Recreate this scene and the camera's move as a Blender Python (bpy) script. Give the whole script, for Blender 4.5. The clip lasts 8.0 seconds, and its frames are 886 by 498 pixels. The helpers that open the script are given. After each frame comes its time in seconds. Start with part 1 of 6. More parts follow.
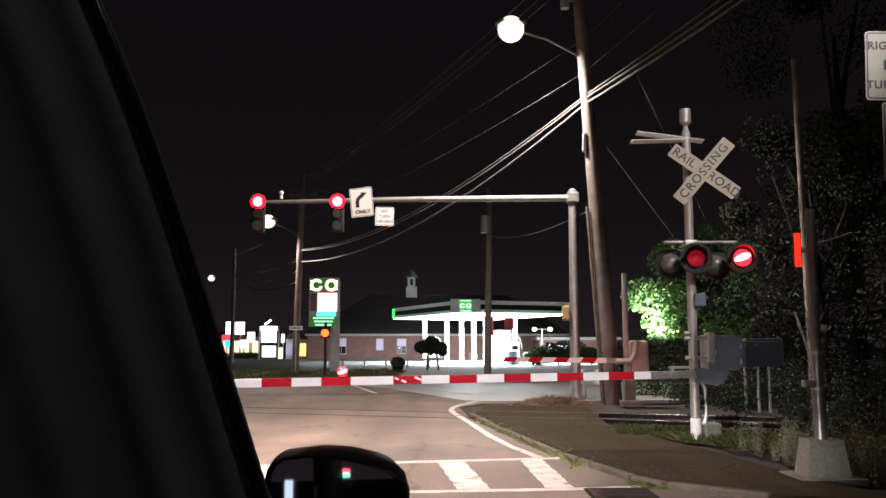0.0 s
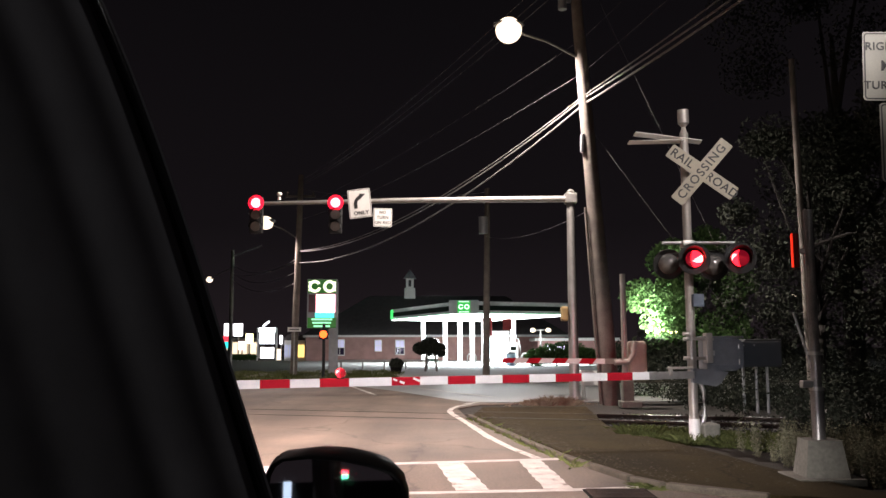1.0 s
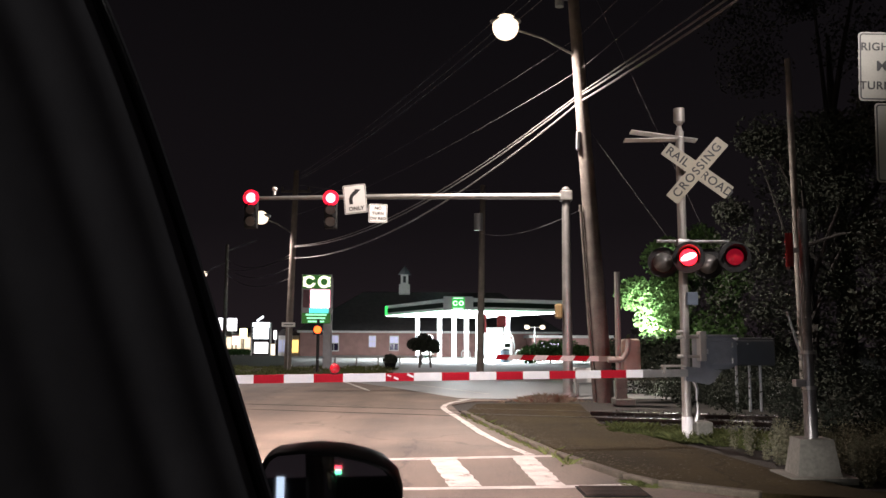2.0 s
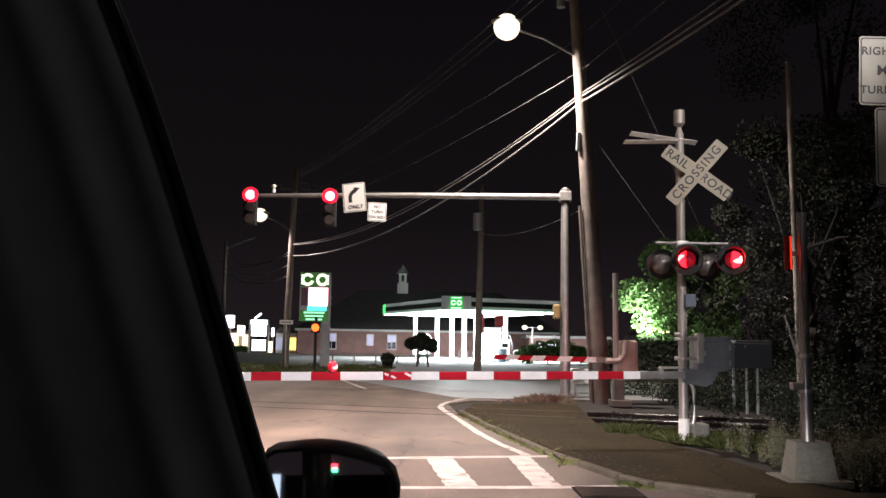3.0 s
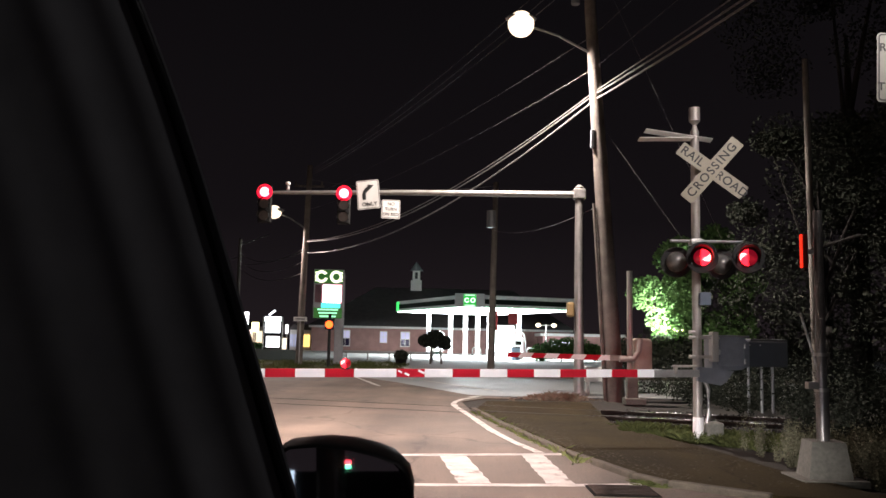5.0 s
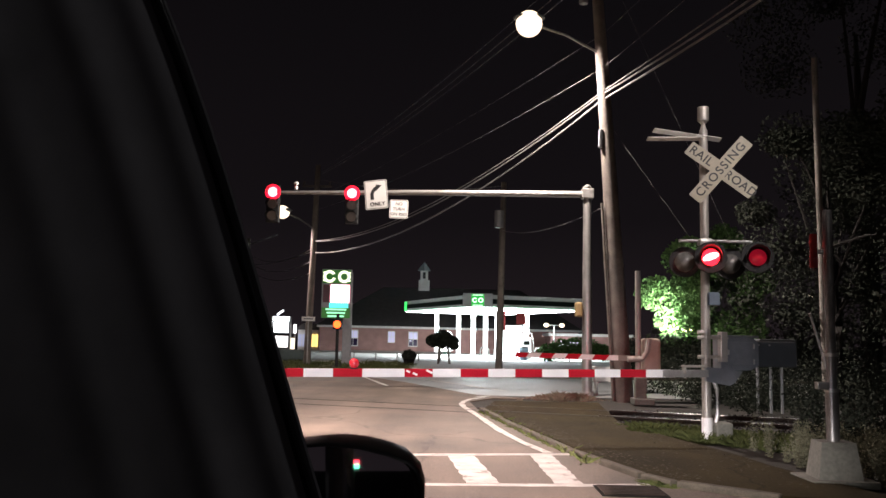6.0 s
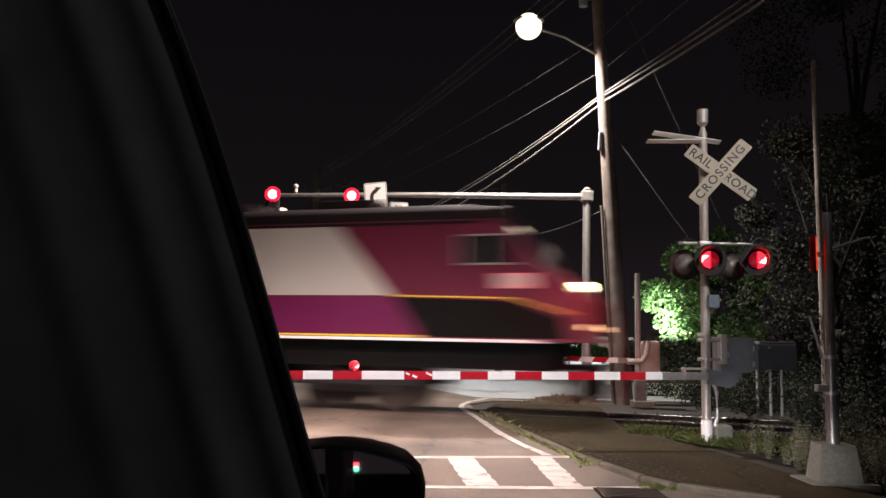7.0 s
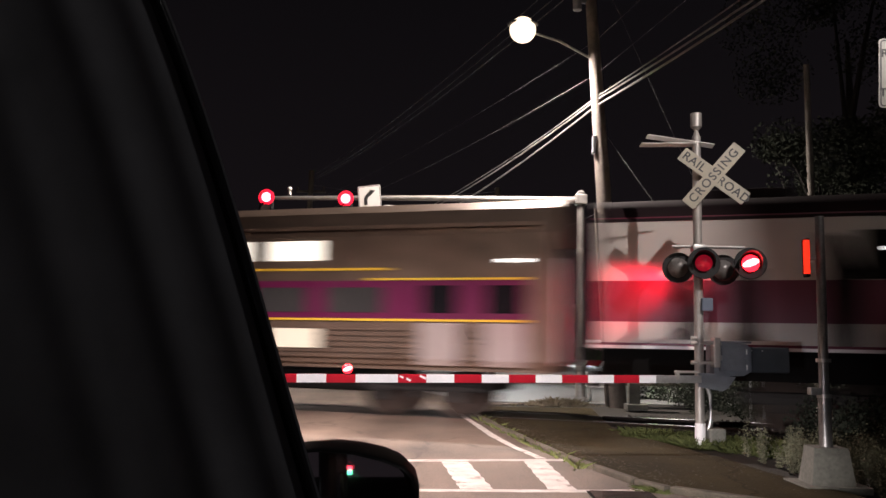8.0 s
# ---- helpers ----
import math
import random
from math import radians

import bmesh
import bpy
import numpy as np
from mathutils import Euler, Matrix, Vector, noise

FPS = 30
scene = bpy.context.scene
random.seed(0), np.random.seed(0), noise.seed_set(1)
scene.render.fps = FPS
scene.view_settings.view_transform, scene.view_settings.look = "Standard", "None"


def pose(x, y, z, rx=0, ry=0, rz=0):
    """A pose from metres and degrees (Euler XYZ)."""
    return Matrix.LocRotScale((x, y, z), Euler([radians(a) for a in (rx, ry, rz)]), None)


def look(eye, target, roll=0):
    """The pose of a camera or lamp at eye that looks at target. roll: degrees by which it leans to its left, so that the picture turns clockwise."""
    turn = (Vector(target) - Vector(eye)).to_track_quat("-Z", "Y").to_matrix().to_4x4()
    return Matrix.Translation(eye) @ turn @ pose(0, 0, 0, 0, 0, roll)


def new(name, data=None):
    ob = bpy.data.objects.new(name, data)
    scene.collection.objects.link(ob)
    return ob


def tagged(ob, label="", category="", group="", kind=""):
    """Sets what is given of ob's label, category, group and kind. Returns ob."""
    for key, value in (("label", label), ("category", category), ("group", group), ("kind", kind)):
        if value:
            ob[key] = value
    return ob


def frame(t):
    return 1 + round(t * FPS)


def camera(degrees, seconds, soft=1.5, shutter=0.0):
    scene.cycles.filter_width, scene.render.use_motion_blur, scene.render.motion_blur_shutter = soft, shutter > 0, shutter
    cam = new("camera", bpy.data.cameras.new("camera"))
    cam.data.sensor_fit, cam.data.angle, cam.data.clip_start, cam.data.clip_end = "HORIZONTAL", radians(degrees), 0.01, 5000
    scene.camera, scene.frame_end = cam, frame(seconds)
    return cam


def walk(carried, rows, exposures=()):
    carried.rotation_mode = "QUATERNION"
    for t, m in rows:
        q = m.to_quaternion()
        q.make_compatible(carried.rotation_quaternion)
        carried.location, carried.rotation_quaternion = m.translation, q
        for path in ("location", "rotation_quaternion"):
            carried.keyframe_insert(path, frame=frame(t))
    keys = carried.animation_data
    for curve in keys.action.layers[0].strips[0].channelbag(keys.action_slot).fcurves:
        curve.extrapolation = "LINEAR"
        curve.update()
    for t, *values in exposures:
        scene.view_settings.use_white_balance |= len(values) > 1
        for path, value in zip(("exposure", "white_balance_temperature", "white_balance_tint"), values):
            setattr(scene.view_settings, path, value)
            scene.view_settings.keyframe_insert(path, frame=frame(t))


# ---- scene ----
PATH = [
    (0.0, (0.0012, 0.0000, 1.4704), (-0.0417, 9.9339, 2.6173), -0.042),
    (0.5, (0.0023, 0.0000, 1.4707), (-0.0105, 9.9321, 2.6340), -0.251),
    (1.0, (0.0003, 0.0000, 1.4701), (-0.0214, 9.9325, 2.6294), -0.156),
    (1.5, (-0.0000, 0.0000, 1.4700), (0.0000, 9.9356, 2.6027), 0.000),
    (3.0, (-0.0028, 0.0000, 1.4691), (0.0511, 9.9381, 2.5784), 0.920),
    (3.5, (-0.0027, 0.0000, 1.4691), (0.0090, 9.9390, 2.5715), 1.106),
    (4.0, (-0.0030, 0.0000, 1.4690), (-0.0099, 9.9402, 2.5606), 1.139),
    (4.5, (-0.0029, 0.0000, 1.4691), (-0.0487, 9.9414, 2.5493), 1.158),
    (6.0, (-0.0072, 0.0000, 1.4677), (-0.2054, 9.9402, 2.5411), 1.198),
    (6.5, (-0.0076, 0.0000, 1.4675), (-0.2063, 9.9385, 2.5568), 1.262),
    (7.0, (-0.0084, 0.0000, 1.4673), (-0.2024, 9.9373, 2.5688), 1.213),
    (7.5, (-0.0086, 0.0000, 1.4672), (-0.1865, 9.9358, 2.5844), 1.243),
    (8.0, (-0.0088, 0.0000, 1.4672), (-0.1323, 9.9341, 2.6064), 1.232),
]
cam = camera(55.19, 8.0, soft=1.5, shutter=0.9)
walk(cam, [(t, look(eye, target, roll)) for t, eye, target, roll in PATH], [(0.0, 0.12, 6150, 15.0), (8.0, 0.12, 6150, 15.0)])

# ---- light: night sky, street lamps, headlights ----
world = bpy.data.worlds.new("night_sky")
scene.world = world
world.use_nodes = True
wn = world.node_tree
sky_co, sky_sep, sky_ramp = wn.nodes.new("ShaderNodeTexCoord"), wn.nodes.new("ShaderNodeSeparateXYZ"), wn.nodes.new("ShaderNodeValToRGB")
wn.links.new(sky_co.outputs["Generated"], sky_sep.inputs[0])
wn.links.new(sky_sep.outputs["Z"], sky_ramp.inputs[0])
wn.links.new(sky_ramp.outputs[0], wn.nodes["Background"].inputs[0])
# town glow at the horizon, darker overhead
sky_ramp.color_ramp.elements[0].color = (0.0135, 0.0098, 0.0106, 1)
sky_ramp.color_ramp.elements[1].position, sky_ramp.color_ramp.elements[1].color = 0.45, (0.0032, 0.0027, 0.0030, 1)
sky_mid = sky_ramp.color_ramp.elements.new(0.14)
sky_mid.color = (0.0062, 0.0048, 0.0053, 1)
scene.view_settings.exposure = 0.0


def lamp(name, kind, m, energy, color, size=0.1, spot=None, blend=0.6):
    data = bpy.data.lights.new(name, kind)
    data.energy, data.color = energy, color
    if kind == "AREA":
        data.size = size
    else:
        data.shadow_soft_size = size
    if spot:
        data.spot_size, data.spot_blend = radians(spot), blend
    ob = new(name, data)
    ob.matrix_world = m
    return ob


WARM = (1.0, 0.80, 0.68)
lamp("street_lamp_light", "SPOT", look((1.70, 22.3, 9.95), (1.3, 24.8, 0)), 7600, (1.0, 0.85, 0.72), 0.12, 160, 0.6)
lamp("street_lamp_light", "SPOT", look((5.65, 3.5, 9.05), (1.0, 15.5, 2.5)), 3900, (1.0, 0.90, 0.82), 0.06, 40, 0.65)
# unseen lamp added behind the car to put light on the pillar
lamp("street_lamp_light", "SPOT", look((5.4, -2.2, 9.0), (3.0, 7.5, 0)), 340, (1.0, 0.95, 0.86), 0.10, 150, 0.5)
# two unseen lamps added at left to brighten the road and mast edges
lamp("street_lamp_light", "SPOT", look((-5.0, 11.2, 8.2), (-4.2, 11.8, 0)), 11500, (1.0, 0.76, 0.66), 0.12, 106, 1.0)
lamp("street_lamp_light", "SPOT", look((-5.6, 11.2, 8.15), (-2.0, 12.8, 0)), 110, (1.0, 0.76, 0.66), 0.12, 160, 0.4)
lamp("street_lamp_light", "SPOT", look((-9.5, 44.8, 7.55), (-8.5, 43.0, 0)), 2000, WARM, 0.12, 150, 0.6)
# low beams, cut off just under the level of the lamps
DIP = math.tan(radians(27.3))
for x, y, tx in ((-2.0, 2.1, -0.28), (-0.62, 2.4, 0.03)):
    lamp("headlight_light", "SPOT", look((x, y, 0.75), (x + tx * 10, y + 10, 0.75 - 10 * DIP)), 10000, (1.0, 0.79, 0.70), 0.06, 54, 0.10)
    # extra flat beam above the cut-off, added to brighten the gate arm
    lamp("headlight_fill", "SPOT", look((x, y, 0.78), (x + tx * 10 + 1.2, y + 10, 1.0)) @ Matrix.Diagonal((1.9, 0.6, 1, 1)), 1000, (0.94, 0.95, 1.0), 0.06, 32, 1.0)
# kerb-side spot, added and flattened to brighten the mast foot, grass and weeds
lamp("headlight_light", "SPOT", look((-0.62, 2.4, 0.75), (4.15, 12.4, 0.12)) @ Matrix.Diagonal((1.7, 0.7, 1, 1)), 2900, (1.0, 0.90, 0.82), 0.06, 14, 0.9)
# added steady red spots in free air before the two track-facing flashers, flattened wide
for x, tx, power in ((3.85, 3.06, 460), (4.55, 3.80, 90)):
    lamp("flasher_light", "SPOT", look((x, 14.75, 3.02), (tx, 16.1, 2.46)) @ Matrix.Diagonal((1.5, 0.75, 1, 1)), power, (1.0, 0.016, 0.045), 0.10, 70, 1.0)


# ---- materials ----
MATS = {}


def mat(name, color, rough=0.6, metal=0.0, vary=0.15, scale=6.0, bump=0.0, fine=60.0, emit=0.0, emit_color=None, coat=0.0, rand=0.0, spec=0.5):
    """A surface with colour variation at two scales, fine relief and uneven gloss."""
    if name in MATS:
        return MATS[name]
    m = bpy.data.materials.new(name)
    m.use_nodes = True
    nt = m.node_tree
    b = nt.nodes["Principled BSDF"]
    b.inputs["Roughness"].default_value = rough
    b.inputs["Metallic"].default_value = metal
    b.inputs["Specular IOR Level"].default_value = spec
    b.inputs["Coat Weight"].default_value = coat
    co = nt.nodes.new("ShaderNodeTexCoord")
    if vary > 0:
        big = nt.nodes.new("ShaderNodeTexNoise")
        big.inputs["Scale"].default_value, big.inputs["Detail"].default_value = scale, 6
        small = nt.nodes.new("ShaderNodeTexNoise")
        small.inputs["Scale"].default_value, small.inputs["Detail"].default_value = fine, 4
        mix = nt.nodes.new("ShaderNodeMath")
        mix.operation = "MULTIPLY_ADD"
        mix.inputs[1].default_value = 0.6
        nt.links.new(co.outputs["Object"], big.inputs["Vector"])
        nt.links.new(co.outputs["Object"], small.inputs["Vector"])
        nt.links.new(big.outputs["Fac"], mix.inputs[0])
        half = nt.nodes.new("ShaderNodeMath")
        half.operation = "MULTIPLY"
        half.inputs[1].default_value = 0.4
        nt.links.new(small.outputs["Fac"], half.inputs[0])
        nt.links.new(half.outputs[0], mix.inputs[2])
        last = mix.outputs[0]
        if rand:
            info = nt.nodes.new("ShaderNodeObjectInfo")
            add = nt.nodes.new("ShaderNodeMath")
            add.operation = "MULTIPLY_ADD"
            add.inputs[1].default_value = rand
            nt.links.new(info.outputs["Random"], add.inputs[0])
            nt.links.new(last, add.inputs[2])
            last = add.outputs[0]
        ramp = nt.nodes.new("ShaderNodeValToRGB")
        lo, hi = 1 - vary * 1.6, 1 + vary * 1.2
        ramp.color_ramp.elements[0].position, ramp.color_ramp.elements[1].position = 0.28, 0.74
        ramp.color_ramp.elements[0].color = (*[max(c * lo, 0) for c in color], 1)
        ramp.color_ramp.elements[1].color = (*[min(c * hi, 1) for c in color], 1)
        nt.links.new(last, ramp.inputs[0])
        nt.links.new(ramp.outputs[0], b.inputs["Base Color"])
        rr = nt.nodes.new("ShaderNodeMapRange")
        rr.inputs[3].default_value, rr.inputs[4].default_value = max(rough - 0.12, 0.03), min(rough + 0.12, 1)
        nt.links.new(big.outputs["Fac"], rr.inputs[0])
        nt.links.new(rr.outputs[0], b.inputs["Roughness"])
        if bump:
            bn = nt.nodes.new("ShaderNodeBump")
            bn.inputs["Strength"].default_value, bn.inputs["Distance"].default_value = bump, 0.01
            nt.links.new(small.outputs["Fac"], bn.inputs["Height"])
            nt.links.new(bn.outputs[0], b.inputs["Normal"])
    else:
        b.inputs["Base Color"].default_value = (*color, 1)
    if emit:
        b.inputs["Emission Color"].default_value = (*(emit_color or color), 1)
        b.inputs["Emission Strength"].default_value = emit
    MATS[name] = m
    return m


def glow(name, color, strength):
    if name not in MATS:
        m = bpy.data.materials.new(name)
        m.use_nodes = True
        b = m.node_tree.nodes["Principled BSDF"]
        b.inputs["Base Color"].default_value = (*[c * 0.5 for c in color], 1)
        b.inputs["Roughness"].default_value = 0.4
        b.inputs["Emission Color"].default_value = (*color, 1)
        b.inputs["Emission Strength"].default_value = strength
        MATS[name] = m
    return MATS[name]


def asphalt(name, color, rough=0.70, spec=0.5):
    """Worn asphalt: stones, stains, long darker wheel tracks and fine cracks."""
    m = mat(name, color, rough, vary=0.45, scale=0.7, bump=0.9, fine=32, spec=spec)
    nt = m.node_tree
    b = nt.nodes["Principled BSDF"]
    old = b.inputs["Base Color"].links[0].from_socket
    co = nt.nodes.new("ShaderNodeTexCoord")
    mp = nt.nodes.new("ShaderNodeMapping")
    mp.inputs["Rotation"].default_value = (0, 0, radians(-14))
    mp.inputs["Scale"].default_value = (0.9, 0.06, 1)
    nt.links.new(co.outputs["Object"], mp.inputs[0])
    wear = nt.nodes.new("ShaderNodeTexNoise")
    wear.inputs["Scale"].default_value, wear.inputs["Detail"].default_value = 1.3, 5
    nt.links.new(mp.outputs[0], wear.inputs["Vector"])
    r1 = nt.nodes.new("ShaderNodeMapRange")
    r1.inputs[1].default_value, r1.inputs[2].default_value, r1.inputs[3].default_value, r1.inputs[4].default_value = 0.35, 0.65, 0.72, 1.12
    nt.links.new(wear.outputs["Fac"], r1.inputs[0])
    vor = nt.nodes.new("ShaderNodeTexVoronoi")
    vor.feature = "DISTANCE_TO_EDGE"
    vor.inputs["Scale"].default_value = 0.22
    warp = nt.nodes.new("ShaderNodeTexNoise")
    warp.inputs["Scale"].default_value, warp.inputs["Detail"].default_value = 1.1, 6
    add = nt.nodes.new("ShaderNodeVectorMath")
    nt.links.new(co.outputs["Object"], warp.inputs["Vector"])
    nt.links.new(co.outputs["Object"], add.inputs[0])
    nt.links.new(warp.outputs["Color"], add.inputs[1])
    nt.links.new(add.outputs[0], vor.inputs["Vector"])
    r2 = nt.nodes.new("ShaderNodeMapRange")
    r2.inputs[1].default_value, r2.inputs[2].default_value, r2.inputs[3].default_value, r2.inputs[4].default_value = 0.002, 0.008, 0.62, 1.0
    nt.links.new(vor.outputs["Distance"], r2.inputs[0])
    mul = nt.nodes.new("ShaderNodeMath")
    mul.operation = "MULTIPLY"
    nt.links.new(r1.outputs[0], mul.inputs[0])
    nt.links.new(r2.outputs[0], mul.inputs[1])
    mix = nt.nodes.new("ShaderNodeVectorMath")
    mix.operation = "SCALE"
    nt.links.new(old, mix.inputs[0])
    nt.links.new(mul.outputs[0], mix.inputs["Scale"])
    nt.links.new(mix.outputs[0], b.inputs["Base Color"])
    return m


ASPHALT = asphalt("asphalt", (0.142, 0.111, 0.084))
ASPHALT_FAR = mat("asphalt_worn", (0.25, 0.265, 0.265), 0.45, vary=0.16, scale=0.4, bump=0.1, fine=60)
WALKWAY = asphalt("sidewalk_asphalt", (0.042, 0.033, 0.015), 0.95, 0.1)
CONCRETE = mat("concrete", (0.165, 0.165, 0.14), 0.88, vary=0.3, scale=3, bump=0.6, fine=26)
GRANITE = mat("granite_kerb", (0.075, 0.066, 0.048), 0.9, vary=0.4, scale=5, bump=0.5, fine=80, rand=0.1)
EARTH = mat("earth", (0.022, 0.020, 0.015), 0.95, vary=0.4, scale=1.5, bump=1.0, fine=25)
BALLAST = mat("ballast", (0.024, 0.022, 0.020), 0.9, vary=0.5, scale=8, bump=1.0, fine=14)


def worn_paint():
    """White road paint, flaked off in patches down to the asphalt."""
    m = mat("road_paint", (0.52, 0.50, 0.46), 0.7, vary=0.30, scale=4, bump=0.5, fine=80)
    nt = m.node_tree
    b = nt.nodes["Principled BSDF"]
    old = b.inputs["Base Color"].links[0].from_socket
    co, wear, step, mix = nt.nodes.new("ShaderNodeTexCoord"), nt.nodes.new("ShaderNodeTexNoise"), nt.nodes.new("ShaderNodeMapRange"), nt.nodes.new("ShaderNodeMix")
    wear.inputs["Scale"].default_value, wear.inputs["Detail"].default_value, wear.inputs["Roughness"].default_value = 2.6, 9, 0.72
    step.inputs[1].default_value, step.inputs[2].default_value = 0.56, 0.63
    mix.data_type = "RGBA"
    nt.links.new(co.outputs["Object"], wear.inputs["Vector"])
    nt.links.new(wear.outputs["Fac"], step.inputs[0])
    nt.links.new(step.outputs[0], mix.inputs["Factor"])
    nt.links.new(old, mix.inputs[6])
    mix.inputs[7].default_value = (0.17, 0.14, 0.11, 1)
    nt.links.new(mix.outputs[2], b.inputs["Base Color"])
    return m


PAINT_W = worn_paint()
STEEL = mat("galvanised_steel", (0.42, 0.41, 0.39), 0.42, 0.75, vary=0.18, scale=5, fine=60)
ALU = mat("silver_paint", (0.36, 0.335, 0.30), 0.45, 0.35, vary=0.14, scale=6, fine=50)
RAIL = mat("rail_steel", (0.45, 0.42, 0.40), 0.22, 0.95, vary=0.15, scale=8)
RUST = mat("rusty_steel", (0.035, 0.022, 0.016), 0.8, 0.3, vary=0.4, scale=9, bump=0.4)
BLACK = mat("black_paint", (0.005, 0.005, 0.005), 0.7, vary=0.2, scale=8)
RUBBER = mat("black_rubber", (0.02, 0.02, 0.02), 0.6, vary=0.2, scale=10)
BARK = mat("bark", (0.014, 0.012, 0.010), 0.95, vary=0.4, scale=6, bump=0.8)
WOOD = mat("pole_wood", (0.165, 0.142, 0.122), 0.85, vary=0.35, scale=3, bump=0.7, fine=40)
SIGN_W = mat("sign_white", (0.80, 0.79, 0.75), 0.4, vary=0.06, scale=4)
SIGN_K = mat("sign_black", (0.02, 0.02, 0.02), 0.5, vary=0.1)
ARM_W = mat("reflective_white", (0.88, 0.87, 0.86), 0.6, vary=0.06, scale=5, spec=0.2)
ARM_R = mat("reflective_red", (0.44, 0.012, 0.025), 0.7, vary=0.1, scale=5, spec=0.08)
DARK_GREY = mat("dark_grey_enamel", (0.17, 0.18, 0.195), 0.5, 0.1, vary=0.2, scale=6)
GREY = mat("grey_enamel", (0.30, 0.31, 0.32), 0.45, 0.1, vary=0.12, scale=6)


# ---- mesh helpers ----
def bm_box(bm, size, m=None, bevel=0.0):
    r = bmesh.ops.create_cube(bm, size=1.0, matrix=(m or Matrix()) @ Matrix.Diagonal((*size, 1)))
    if bevel:
        edges = list({e for v in r["verts"] for e in v.link_edges})
        bmesh.ops.bevel(bm, geom=edges, offset=bevel, segments=2, affect="EDGES", profile=0.5)
    return bm


def bm_cyl(bm, r1, r2, a, b, seg=20, caps=True):
    a, b = Vector(a), Vector(b)
    d = b - a
    m = Matrix.Translation((a + b) / 2) @ d.to_track_quat("Z", "Y").to_matrix().to_4x4()
    bmesh.ops.create_cone(bm, cap_ends=caps, segments=seg, radius1=r1, radius2=r2, depth=d.length, matrix=m)
    return bm


def bm_ball(bm, r, c, squash=(1, 1, 1), u=20, v=12):
    bmesh.ops.create_uvsphere(bm, u_segments=u, v_segments=v, radius=r, matrix=Matrix.Translation(c) @ Matrix.Diagonal((*squash, 1)))
    return bm


def bm_tube(bm, pts, r, seg=8):
    """A round bar along points, joint by joint, with rounded joints."""
    pts = [Vector(p) for p in pts]
    rings = []
    for i, p in enumerate(pts):
        d = (pts[min(i + 1, len(pts) - 1)] - pts[max(i - 1, 0)]).normalized()
        q = d.to_track_quat("Z", "Y")
        rr = r[i] if isinstance(r, (list, tuple)) else r
        rings.append([bm.verts.new(p + q @ Vector((math.cos(a) * rr, math.sin(a) * rr, 0))) for a in [k * 2 * math.pi / seg for k in range(seg)]])
    for s, e in zip(rings, rings[1:]):
        for k in range(seg):
            bm.faces.new((s[k], s[(k + 1) % seg], e[(k + 1) % seg], e[k]))
    bm.faces.new(rings[0][::-1])
    bm.faces.new(rings[-1])
    return bm


def bm_prism(bm, outline, depth, m=None):
    """An outline in x, y given a thickness along z, from 0 to depth."""
    m = m or Matrix()
    lo = [bm.verts.new(m @ Vector((x, y, 0))) for x, y in outline]
    hi = [bm.verts.new(m @ Vector((x, y, depth))) for x, y in outline]
    bm.faces.new(lo[::-1])
    bm.faces.new(hi)
    n = len(lo)
    for k in range(n):
        bm.faces.new((lo[k], lo[(k + 1) % n], hi[(k + 1) % n], hi[k]))
    return bm


def bm_new():
    return bmesh.new()


def part(name, bm, material, parent=None, label="", smooth=False, m=None):
    bmesh.ops.recalc_face_normals(bm, faces=bm.faces)
    me = bpy.data.meshes.new(name)
    bm.to_mesh(me)
    bm.free()
    me.materials.append(material)
    if smooth:
        for p in me.polygons:
            p.use_smooth = True
        me.set_sharp_from_angle(angle=radians(38))
    ob = new(name, me)
    if parent:
        ob.parent = parent
    if m is not None:
        ob.matrix_basis = m
    if label:
        ob["label"] = label
    return ob


def thing(name, m, label, category, group="", kind=""):
    ob = new(name)
    ob.empty_display_size = 0.2
    ob.matrix_world = m
    return tagged(ob, label, category, group, kind)


def words(name, text, size, m, material, parent, depth=0.003):
    """Letters in the built-in font, as a mesh."""
    cu = bpy.data.curves.new(name, "FONT")
    cu.body, cu.size, cu.align_x, cu.align_y, cu.extrude = text, size, "CENTER", "CENTER", depth
    cu.offset, cu.space_character = size * 0.015, 1.22 if len(text) == 8 else 1.08
    tmp = bpy.data.objects.new(name, cu)
    me = bpy.data.meshes.new_from_object(tmp)
    bpy.data.objects.remove(tmp)
    me.materials.append(material)
    ob = new(name, me)
    ob.parent = parent
    ob.matrix_basis = m
    return ob


def rounded(w, h, r, n=5):
    pts = []
    for cx, cy, a0 in ((w / 2 - r, h / 2 - r, 0), (-w / 2 + r, h / 2 - r, 90), (-w / 2 + r, -h / 2 + r, 180), (w / 2 - r, -h / 2 + r, 270)):
        for k in range(n + 1):
            a = radians(a0 + 90 * k / n)
            pts.append((cx + r * math.cos(a), cy + r * math.sin(a)))
    return pts


UPRIGHT = Matrix.Rotation(radians(90), 4, "X")   # turns x, y drawings to stand facing -y
# ---- setting: ground, road, track ----
TRACK_TURN = -18.0
TD = Vector((math.cos(radians(TRACK_TURN)), math.sin(radians(TRACK_TURN)), 0))
TN = Vector((-TD.y, TD.x, 0))
TRACK_C = 17.75


def on_track(s, off=0.0, z=0.0):
    """A point s along the track and off to its far side."""
    return TD * s + TN * (TRACK_C + off) + Vector((0, 0, z))


def sheet(name, outline, z, material, label, category, thick=0.0):
    bm = bm_new()
    if thick:
        bm_prism(bm, outline, thick, Matrix.Translation((0, 0, z - thick)))
    else:
        bm.faces.new([bm.verts.new((x, y, z)) for x, y in outline])
    ob = part(name, bm, material)
    return tagged(ob, label, category, "", "structure")


